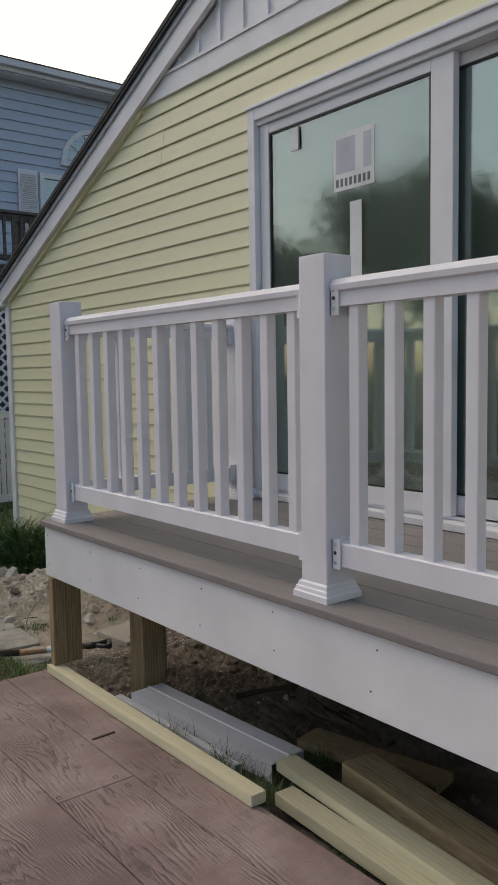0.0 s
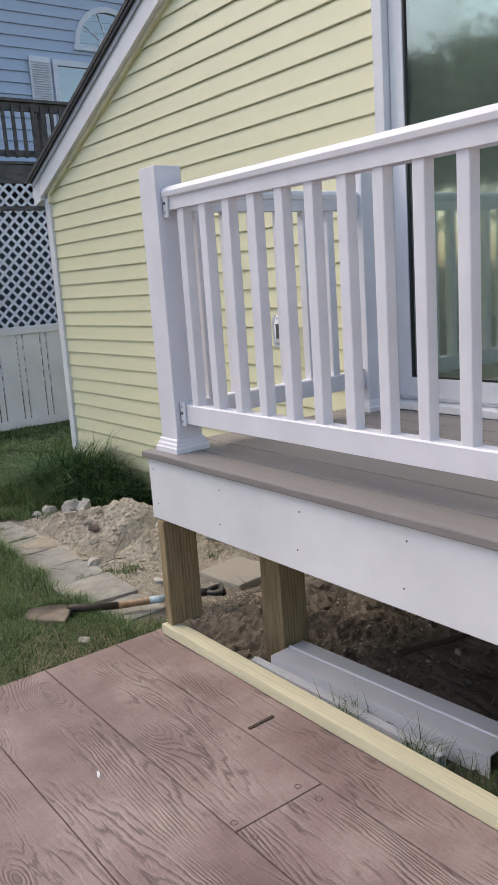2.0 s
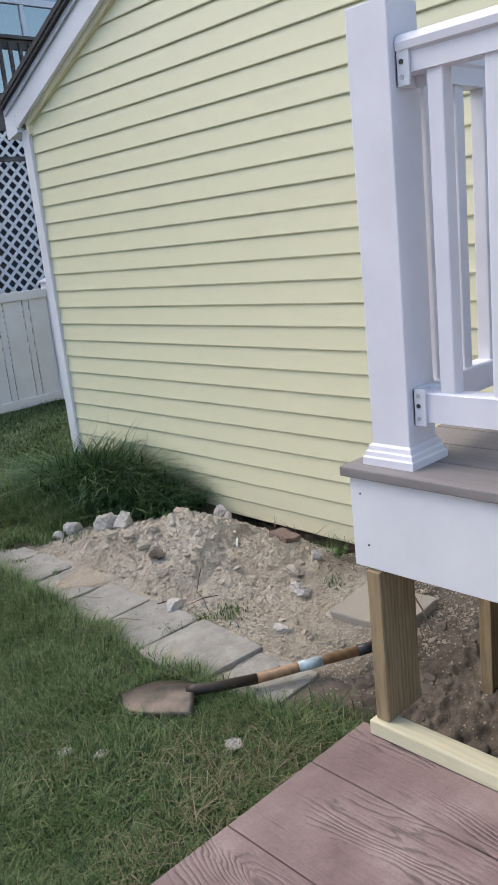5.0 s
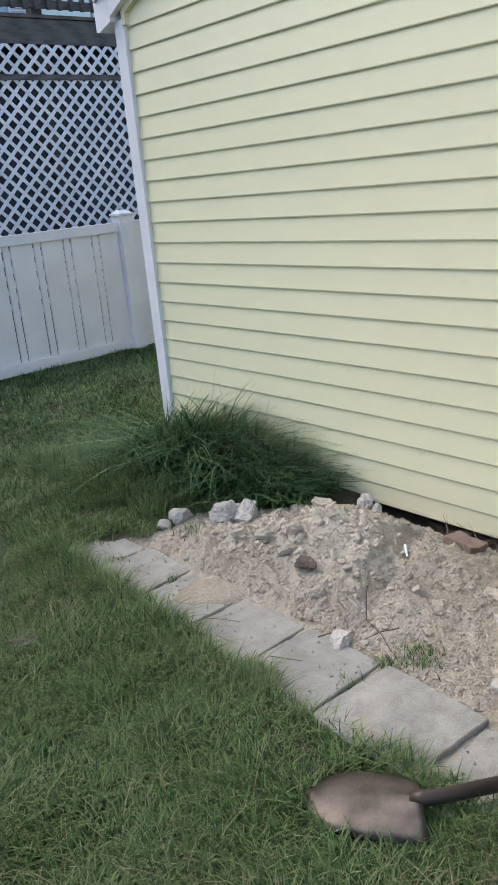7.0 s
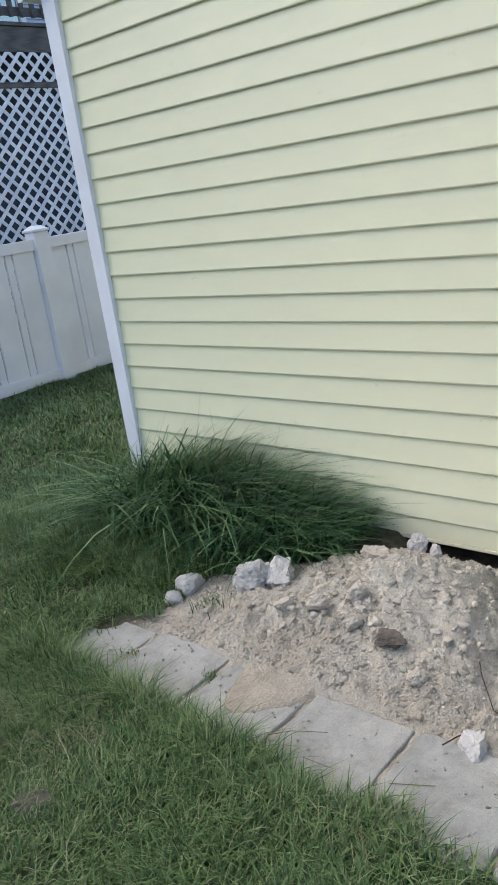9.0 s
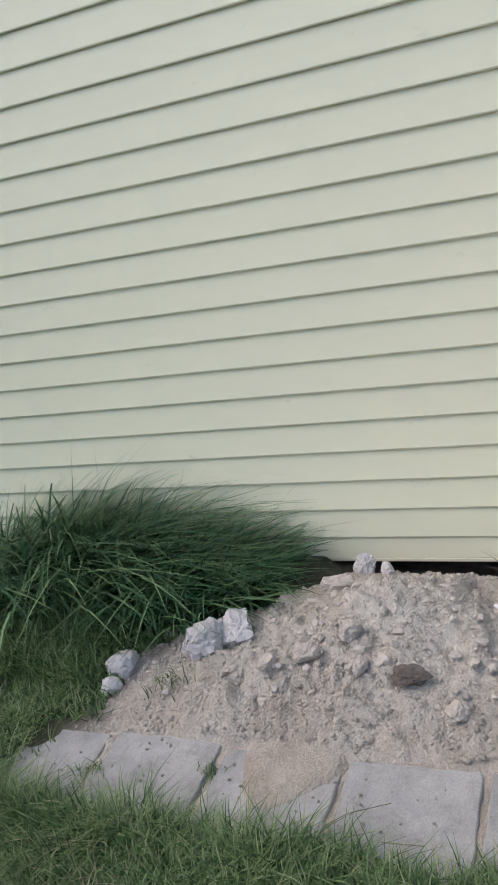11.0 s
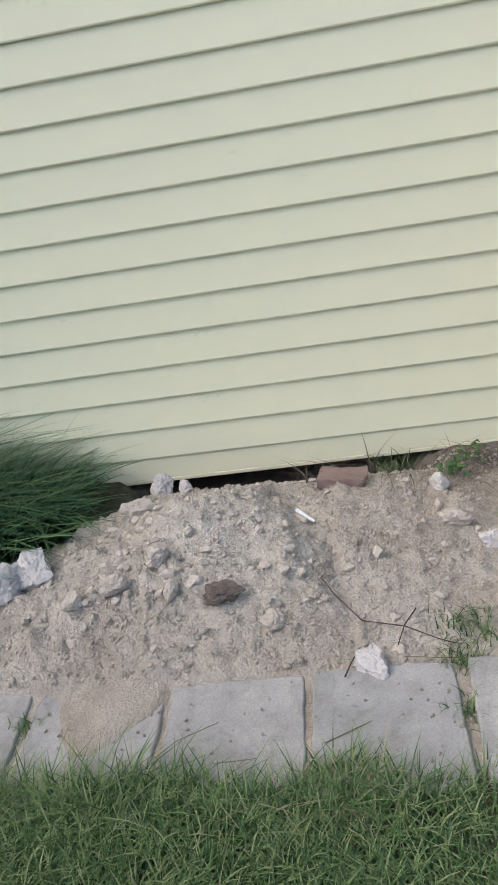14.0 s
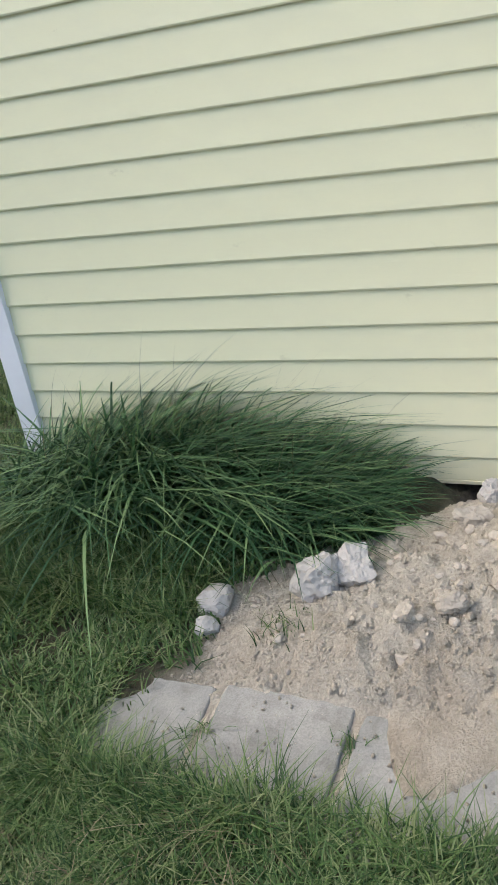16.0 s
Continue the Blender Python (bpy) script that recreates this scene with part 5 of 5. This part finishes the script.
def clods():
    """Crumbs and small clods half sunk in the bed, thick on the heap."""
    g = (1 + 5 ** 0.5) / 2
    ico = np.array([(-1, g, 0), (1, g, 0), (-1, -g, 0), (1, -g, 0), (0, -1, g), (0, 1, g), (0, -1, -g), (0, 1, -g), (g, 0, -1), (g, 0, 1), (-g, 0, -1), (-g, 0, 1)]) / 1.9
    faces = np.array([(0, 11, 5), (0, 5, 1), (0, 1, 7), (0, 7, 10), (0, 10, 11), (1, 5, 9), (5, 11, 4), (11, 10, 2), (10, 7, 6), (7, 1, 8),
                      (3, 9, 4), (3, 4, 2), (3, 2, 6), (3, 6, 8), (3, 8, 9), (4, 9, 5), (2, 4, 11), (6, 2, 10), (8, 6, 7), (9, 8, 1)])
    n = 82000
    x, y = rng.uniform(1.42, 2.6, n), rng.uniform(4.3, 7.65, n)
    patchy = vnoise(x, y, 0.09)
    ok = (soil_mask(x, y) > 0.6) & (rng.random(n) < 0.25 + 0.9 * patchy) & ((x > 1.705) | (rng.random(n) < 0.06)) & ((y > 5.35) | (rng.random(n) < 0.1))
    x, y = x[ok], y[ok]
    n = len(x)
    z = np.where((x < 1.705) & (y > 5.5), np.maximum(ground_height(x, y), 0.009), ground_height(x, y))
    size = 0.0014 + 0.0056 * rng.random(n) ** 4 + 0.0095 * rng.random(n) * (rng.random(n) < 0.022)
    size = np.where(x < 1.705, np.minimum(size, 0.004), size)
    V = ico[None] * (size[:, None] * rng.uniform(0.75, 1.3, (n, 3)))[:, None, :] * rng.uniform(0.45, 1.3, (n, 12, 1))
    t = rng.uniform(0, 6.28, n)
    c, q = np.cos(t)[:, None], np.sin(t)[:, None]
    V = np.stack([V[:, :, 0] * c - V[:, :, 1] * q + x[:, None], V[:, :, 0] * q + V[:, :, 1] * c + y[:, None], V[:, :, 2] * 0.8 + (z + size * 0.1)[:, None]], 2)
    T = (faces[None] + (np.arange(n) * 12)[:, None, None]).reshape(-1, 3)
    ob = arrays_object("soil_crumbs", V.reshape(-1, 3), T, M_SOIL)
    tagged(ob, "fine sandy crumbs scattered over the dug soil", "pebbles", kind="stuff")


clods()


def broken_clods():
    """Angular half-buried lumps, a few centimetres at most, thick over the heap."""
    bm = bmesh.new()
    q = random.Random(41)
    n = 0
    while n < 480:
        x, y = q.gauss(2.05, 0.24), q.gauss(6.72, 0.46)
        if not (1.74 < x < 2.42 and 5.7 < y < 7.45):
            continue
        n += 1
        w = 0.003 + 0.0125 * q.random() ** 3.6
        stone_mesh(bm, (x, y, gz(x, y) + w * 0.15), (w * q.uniform(0.8, 1.4), w * q.uniform(0.8, 1.4), w), 200 + n, 0.8, 2, 0.2)
    tagged(to_object("soil_clods", bm, M_CLOD), "angular tan soil clods lying over the dirt heap", "soil clods", kind="stuff")


broken_clods()


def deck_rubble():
    """Dark uneven clods of dug soil under the deck."""
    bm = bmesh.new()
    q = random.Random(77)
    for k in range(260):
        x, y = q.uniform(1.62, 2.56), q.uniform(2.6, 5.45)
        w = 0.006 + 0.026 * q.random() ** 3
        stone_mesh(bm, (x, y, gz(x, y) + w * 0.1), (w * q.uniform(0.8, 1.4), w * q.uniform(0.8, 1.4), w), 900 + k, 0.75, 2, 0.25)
    tagged(to_object("damp_clods", bm, M_DARKCLOD), "dark brown soil clods lying under the deck", "soil clods", kind="stuff")


deck_rubble()


def twig(name, pts, r, mat, label, category="twig"):
    bm = bmesh.new()
    add_tube(bm, pts, [r * (1 - 0.5 * i / len(pts)) for i in range(len(pts))], 6)
    return tagged(to_object(name, bm, mat), label, category)


def on_soil(pts, lift=0.006):
    return [(x, y, max(gz(x, y), 0.004) + lift) for x, y in pts]


twig("twig", on_soil([(1.93, 6.44), (1.90, 6.42), (1.83, 6.36), (1.79, 6.27), (1.75, 6.20), (1.73, 6.16)], 0.010), 0.0018, M_TWIG, "thin dark twig lying across the dirt heap")
twig("twig", on_soil([(1.84, 6.24), (1.79, 6.27), (1.74, 6.29)], 0.014), 0.0018, M_TWIG, "thin dark twig on the soil")
twig("twig", on_soil([(1.66, 6.405), (1.70, 6.39), (1.74, 6.37)], 0.014), 0.002, M_TWIG, "thin dark twig on the pavers")
twig("wood_splinter", on_soil([(2.20, 6.50), (2.155, 6.455)], 0.014), 0.005, M_PAPER, "pale wood splinter on the dirt heap", "splinter")
twig("stick", on_soil([(2.035, 4.485), (2.14, 4.465), (2.25, 4.43), (2.40, 4.40)], 0.02), 0.014, M_TWIG, "dark round stick lying on the soil under the deck", "stick")
twig("twig", on_soil([(2.32, 5.66), (2.2, 5.52), (2.1, 5.42)], 0.012), 0.004, M_TWIG, "dark twig lying on the soil")
for pts in ([(1.49, 6.78), (1.53, 6.74), (1.57, 6.66)], [(1.47, 6.66), (1.475, 6.58)], [(1.69, 6.15), (1.71, 6.28)], [(1.50, 6.45), (1.545, 6.36)]):
    twig("dry_grass_stem", [(x, y, 0.012) for x, y in pts], 0.0011, M_STRAW, "dry brown grass stem on the pavers", "grass stem")


def litter(n):
    """Dead stems and bark bits strewn on the dark soil along the foot of the wall and under the deck."""
    x = np.concatenate([rng.uniform(2.3, 2.6, n), rng.uniform(1.55, 2.5, n)])
    y = np.concatenate([rng.uniform(5.6, 6.5, n), rng.uniform(4.0, 5.5, n)])
    k = len(x)
    ob = blades("dead_litter", x, y, ground_height(x, y) + rng.uniform(0.003, 0.012, k), rng.uniform(0.02, 0.09, k), rng.uniform(0.0015, 0.005, k), rng.uniform(1.6, 2.6, k), rng.uniform(0, 6.28, k), M_LITTER, 3)
    tagged(ob, "brown dead stems and bark bits on dark soil", "litter", kind="stuff")


# ---- shovel ----
def shovel():
    neck, tip_at, end = Vector((1.308, 5.750, 0.036)), Vector((1.185, 5.965, 0.028)), Vector((1.95, 5.40, 0.062))
    s = tagged(empty("shovel", (1.37, 5.8, 0.0)), "round-point shovel with wooden handle lying on the grass", "shovel")
    ax = (tip_at - neck).normalized()
    side = ax.cross(Vector((0, 0, 1))).normalized()
    up = side.cross(ax)
    L, W, rows, cols = 0.262, 0.100, 14, 10
    bm = bmesh.new()
    grid = []
    for i in range(rows + 1):
        u = i / rows
        half = W * min(1.0, 0.93 + 0.25 * u) * (1 - max(0, (u - 0.45) / 0.55) ** 2.2) ** 0.5 if u < 0.999 else 0.004
        row = []
        for j in range(cols + 1):
            v = -1 + 2 * j / cols
            dish = 0.026 * (v * v) * (1 - 0.3 * u) + 0.02 * u * u
            rib = 0.014 * math.exp(-(v / 0.22) ** 2) * max(0, 1 - u * 2.2)
            p = neck + ax * (u * L + 0.026 * v * (1 - u)) + side * (v * half) - up * (dish - rib) + Vector((0, 0, 0.014))
            row.append(bm.verts.new(p))
        grid.append(row)
    for a, b in zip(grid, grid[1:]):
        for j in range(cols):
            bm.faces.new((a[j], a[j + 1], b[j + 1], b[j]))
    bmesh.ops.solidify(bm, geom=bm.faces[:], thickness=0.0025)
    part("blade", bm, M_IRON, s, "worn steel round-point blade", True)
    h = (end - neck).normalized()
    bm = bmesh.new()
    add_tube(bm, [neck + ax * 0.025 + Vector((0, 0, 0.02)), neck + Vector((0, 0, 0.022)), neck + h * 0.05 + Vector((0, 0, 0.012)), neck + h * 0.20], [0.012, 0.0175, 0.0165, 0.0172], 14)
    part("socket", bm, M_SOCKET, s, "dark steel socket", True)
    bm = bmesh.new()
    add_tube(bm, [neck + h * 0.195, neck + h * 0.55], [0.0165, 0.0165], 14)
    part("handle", bm, M_ASH, s, "brown wooden handle", True)
    bm = bmesh.new()
    add_tube(bm, [neck + h * 0.34, neck + h * 0.42], [0.0172, 0.0172], 14)
    part("label_band", bm, M_STICKER, s, "pale blue paper label", True)
    bm = bmesh.new()
    e = neck + h * 0.545
    sd = h.cross(Vector((0, 0, 1))).normalized()
    add_tube(bm, [e, e + h * 0.06], [0.019, 0.018], 12)
    for k in (-1, 1):
        add_tube(bm, [e + h * 0.05, e + h * 0.075 + sd * k * 0.024, e + h * 0.10 + sd * k * 0.038, e + h * 0.125 + sd * k * 0.04], 0.013, 8)
    add_tube(bm, [e + h * 0.125 - sd * 0.048, e + h * 0.125 + sd * 0.048], 0.015, 10)
    part("grip", bm, M_BLACK, s, "black plastic D-grip", True)


shovel()


# ---- grass ----
def blades(name, x, y, z, height, width, lean, heading, mat, segs=2):
    """Tapered bent blades, one small strip each."""
    n = len(x)
    rows = segs + 1
    hx, hy = np.cos(heading), np.sin(heading)
    V = np.zeros((n, 2 * segs + 1, 3), np.float32)
    for k in range(rows):
        u = k / segs
        out = lean * height * u ** 1.8
        up = height * (u - 0.35 * np.clip(lean, 0, 1.4) * u ** 2.2)
        cx, cy, cz = x + hx * out, y + hy * out, z + up
        w = width * (1 - u ** 1.5) / 2
        if k < segs:
            V[:, 2 * k] = np.stack([cx - hy * w, cy + hx * w, cz], 1)
            V[:, 2 * k + 1] = np.stack([cx + hy * w, cy - hx * w, cz], 1)
        else:
            V[:, 2 * k] = np.stack([cx, cy, cz], 1)
    one = []
    for k in range(segs - 1):
        a = 2 * k
        one += [(a, a + 1, a + 3), (a, a + 3, a + 2)]
    a = 2 * (segs - 1)
    one.append((a, a + 1, a + 2))
    T = (np.array(one)[None] + (np.arange(n) * (2 * segs + 1))[:, None, None]).reshape(-1, 3)
    return arrays_object(name, V.reshape(-1, 3), T, mat)


def lawn_spots(n, xa, xb, ya, yb, keep=None):
    x, y = rng.uniform(xa, xb, n), rng.uniform(ya, yb, n)
    ok = (soil_mask(x, y) < 0.6) & ~((x < 1.452) & (y < 5.2)) & ~((x > 2.62) & (y < 8.53)) & (((x - 1.245) / 0.11) ** 2 + ((y - 5.85) / 0.14) ** 2 > 1)
    ok &= ~((x > 1.445 + 0.09 * (vnoise(x, y, 0.1) - 0.5)) & (x < 1.72) & (y < 7.60) & (y > 5.2))
    if keep is not None:
        ok &= keep(x, y)
    return x[ok], y[ok]


def lawn(n, xa, xb, ya, yb, hgt, wid, label):
    x, y = lawn_spots(n, xa, xb, ya, yb)
    tuft = vnoise(x, y, 0.16) * 0.6 + vnoise(x, y, 0.5) * 0.4
    keep = rng.random(len(x)) < 0.45 + 0.9 * tuft
    x, y, tuft = x[keep], y[keep], tuft[keep]
    h = hgt * (0.45 + 0.9 * tuft) * rng.uniform(0.6, 1.25, len(x))
    edge = np.exp(-((x - 1.42) / 0.10) ** 2) * (y > 5.2) * (y < 7.7)
    h = h * (1 + 0.8 * edge)
    flow = vnoise(x, y, 0.35) * math.tau * 1.6
    ob = blades("lawn_grass", x, y, ground_height(x, y) - 0.004, h, wid * rng.uniform(0.7, 1.3, len(x)), rng.uniform(0.2, 1.7, len(x)),
                flow + rng.normal(0, 1.5, len(x)), M_GRASS, 3 if ya < 6 and xa > -1 else 2)
    tagged(ob, label, "grass", kind="stuff")


lawn(125000, 0.0, 1.5, 5.15, 7.9, 0.058, 0.0041, "short green lawn grass beside the pavers")
lawn(150000, -1.2, 4.4, 7.2, 9.2, 0.055, 0.006, "green lawn grass towards the house corner")
lawn(90000, -1.5, 5.2, 8.9, 11.4, 0.06, 0.011, "green lawn grass along the fence")
lawn(14000, 1.85, 2.45, 7.55, 8.75, 0.13, 0.005, "longer grass round the tall clump")
lawn(25000, -1.6, 0.1, 5.15, 7.9, 0.055, 0.007, "green lawn grass beside the patio")


def thatch(n, xa, xb, ya, yb):
    """Dead straw lying flat among the green blades, thick where the lawn is worn."""
    x, y = lawn_spots(n, xa, xb, ya, yb)
    worn = vnoise(x + 5, y + 2, 0.28) + 0.5 * step(5.75, 5.3, y)
    ok = rng.random(len(x)) < np.clip(worn * 1.5 - 0.8, 0.02, 0.8)
    x, y = x[ok], y[ok]
    k = len(x)
    ob = blades("lawn_thatch", x, y, ground_height(x, y) + rng.uniform(0.0, 0.022, k), rng.uniform(0.03, 0.075, k), rng.uniform(0.0014, 0.003, k),
                rng.uniform(1.3, 2.6, k), rng.uniform(0, 6.28, k), M_STRAW, 3)
    tagged(ob, "dead straw-coloured thatch lying in the lawn", "thatch", kind="stuff")


thatch(16000, 0.0, 1.6, 5.15, 7.9)


def tall_clump():
    n = 4200
    x = rng.normal(2.40, 0.15, n)
    y = rng.uniform(7.20, 8.44, n)
    x = np.clip(x, 2.05, 2.60)
    ok = (y > 7.05 + 0.9 * np.clip(2.42 - x, 0, 1)) & (x > 2.08 + 0.35 * np.clip(y - 8.05, 0, 1))
    x, y = x[ok], y[ok]
    n = len(x)
    full = np.clip(1.1 - 0.68 * np.abs(y - 7.98) / 0.7, 0.3, 1.1)
    h = 0.47 * full * rng.uniform(0.35, 1.2, n)
    head = rng.normal(-1.85, 0.95, n)
    lean = rng.uniform(0.5, 1.7, n)
    z = ground_height(x, y) - 0.01
    ob = blades("tall_grass_clump", x, y, z, h, rng.uniform(0.006, 0.015, n), lean, head, M_CLUMP, 6)
    tagged(ob, "tall dark green grass clump drooping by the wall", "grass clump", kind="stuff")
    # seed stems stand over the clump
    m = 70
    x, y = rng.uniform(2.3, 2.58, m), rng.uniform(7.3, 8.4, m)
    ob = blades("seed_stems", x, y, ground_height(x, y), rng.uniform(0.42, 0.60, m) * np.clip(1.1 - 0.5 * np.abs(y - 8.0), 0.4, 1), np.full(m, 0.0025), rng.uniform(0.2, 0.8, m), rng.normal(-2.0, 0.6, m), M_STRAW, 6)
    tagged(ob, "thin pale seed stems above the grass clump", "grass stems", kind="stuff")


tall_clump()
litter(160)


def tuft(x, y, n, h, spread, label, mat=None):
    r = rng
    px, py = r.normal(x, spread, n), r.normal(y, spread, n)
    ob = blades("grass_tuft", px, py, np.maximum(ground_height(px, py), -0.01), h * r.uniform(0.4, 1.2, n), r.uniform(0.002, 0.004, n), r.uniform(0.3, 1.4, n), r.uniform(0, 6.28, n), mat or M_GRASS, 4)
    tagged(ob, label, "grass tuft", kind="stuff")


tuft(1.79, 6.13, 170, 0.036, 0.04, "green grass tuft growing between pavers and soil")
for tx, ty in ((1.40, 5.50), (1.46, 5.40), (1.38, 5.62), (1.50, 5.30), (1.44, 5.28), (1.53, 5.42)):
    tuft(tx, ty, 170, 0.055, 0.045, "lawn grass creeping over the soil beside the patio corner")
tuft(1.70, 6.17, 80, 0.04, 0.02, "small grass tuft in a paver joint")
tuft(1.56, 6.18, 60, 0.04, 0.02, "small grass tuft in a paver joint")
tuft(1.86, 7.30, 60, 0.045, 0.03, "sparse small weeds in the soil")
tuft(1.56, 7.375, 50, 0.04, 0.02, "small grass tuft in a paver joint")
tuft(1.64, 7.69, 420, 0.055, 0.07, "lawn grass creeping round the last paver")
tuft(1.50, 7.68, 260, 0.055, 0.05, "lawn grass creeping round the last paver")
tuft(1.60, 7.08, 40, 0.03, 0.015, "small grass tuft in a paver joint")
tuft(1.58, 4.3, 160, 0.11, 0.045, "green grass growing beside the patio edge")
tuft(1.57, 4.0, 220, 0.12, 0.05, "green grass growing beside the patio edge")
tuft(1.60, 3.74, 220, 0.12, 0.05, "green grass growing beside the lumber")
tuft(1.92, 3.80, 140, 0.12, 0.03, "green grass growing between the loose boards")
tuft(1.52, 3.3, 160, 0.06, 0.04, "green grass growing beside the lumber")
tuft(2.52, 6.25, 90, 0.05, 0.04, "green weeds at the foot of the wall")
tuft(2.2, 5.95, 40, 0.04, 0.02, "sparse grass in the soil")


def weed(x, y, n, size, label):
    bm = bmesh.new()
    r = random.Random(int(x * 100))
    for i in range(n):
        a, d = r.uniform(0, 6.28), r.uniform(0.1, 1) * size * 1.5
        c = Vector((x + math.cos(a) * d, y + math.sin(a) * d, gz(x, y) + r.uniform(0.01, 0.05)))
        l, w = size * r.uniform(0.5, 1), size * 0.35
        u = Vector((math.cos(a), math.sin(a), r.uniform(-0.2, 0.5))).normalized()
        v = u.cross(Vector((0, 0, 1))).normalized()
        ps = [bm.verts.new(c + p) for p in (u * -l * 0.5, v * w - Vector((0, 0, 0.004)), u * l * 0.5, -v * w - Vector((0, 0, 0.004)))]
        mid = bm.verts.new(c + Vector((0, 0, 0.004)))
        for k in range(4):
            bm.faces.new((ps[k], ps[(k + 1) % 4], mid))
    tagged(to_object("weed_plant", bm, M_WEED), label, "weed")


weed(2.38, 6.07, 26, 0.03, "small green leafy weed on the bare soil")
weed(2.50, 6.0, 20, 0.028, "small green leafy weed by the wall")
weed(1.36, 7.16, 30, 0.014, "low yellow-green clover in the lawn")


# ---- trees behind, mirrored in the door ----
def tree(x, y, height, seed):
    r = random.Random(seed)
    t = tagged(empty("tree", (x, y, 0)), "leafy tree at the back of the garden", "tree", "garden trees")
    bm = bmesh.new()
    tips = []

    def limb(p, d, ln, rad, depth):
        q = p + d * ln
        add_tube(bm, [p, (p + q) / 2 + Vector((r.uniform(-1, 1), r.uniform(-1, 1), 0)) * ln * 0.06, q], [rad, rad * 0.8, rad * 0.6], 7)
        if depth >= 2:
            tips.append(q)
        if depth < 4:
            for _ in range(3 if depth else 5):
                nd_ = (d * 0.8 + Vector((r.uniform(-1, 1), r.uniform(-1, 1), r.uniform(-0.1, 0.6)))).normalized()
                limb(q - d * ln * r.uniform(0, 0.35), nd_, ln * r.uniform(0.5, 0.72), rad * 0.5, depth + 1)

    limb(Vector((x, y, -0.1)), Vector((0, 0, 1)), height * 0.36, height * 0.022, 0)
    part("trunk", bm, M_BARK, t)
    pts = np.array([tuple(p) for p in tips])
    k = 14000
    c = pts[rng.integers(0, len(pts), k)] + rng.normal(0, height * 0.045, (k, 3))
    u = rng.normal(0, 1, (k, 3))
    u /= np.linalg.norm(u, axis=1)[:, None]
    v = np.cross(u, rng.normal(0, 1, (k, 3)))
    v /= np.linalg.norm(v, axis=1)[:, None]
    s = rng.uniform(0.05, 0.11, (k, 1)) * height / 7
    V = np.stack([c - u * s, c + v * s * 0.5, c + u * s, c - v * s * 0.5], 1).reshape(-1, 3)
    T = (np.array([(0, 1, 2), (0, 2, 3)])[None] + (np.arange(k) * 4)[:, None, None]).reshape(-1, 3)
    cr = arrays_object("crown", V, T, M_LEAF)
    cr.parent, cr.matrix_parent_inverse = t, t.matrix_world.inverted()


for i, (tx, ty, th) in enumerate(((-10.5, 13.0, 8.2), (-13.5, 18.5, 9.5), (-14, 9.0, 8.8), (-11.5, 22.5, 8.5), (-7.5, 21.0, 7.6))):
    tree(tx, ty, th, 11 + i)
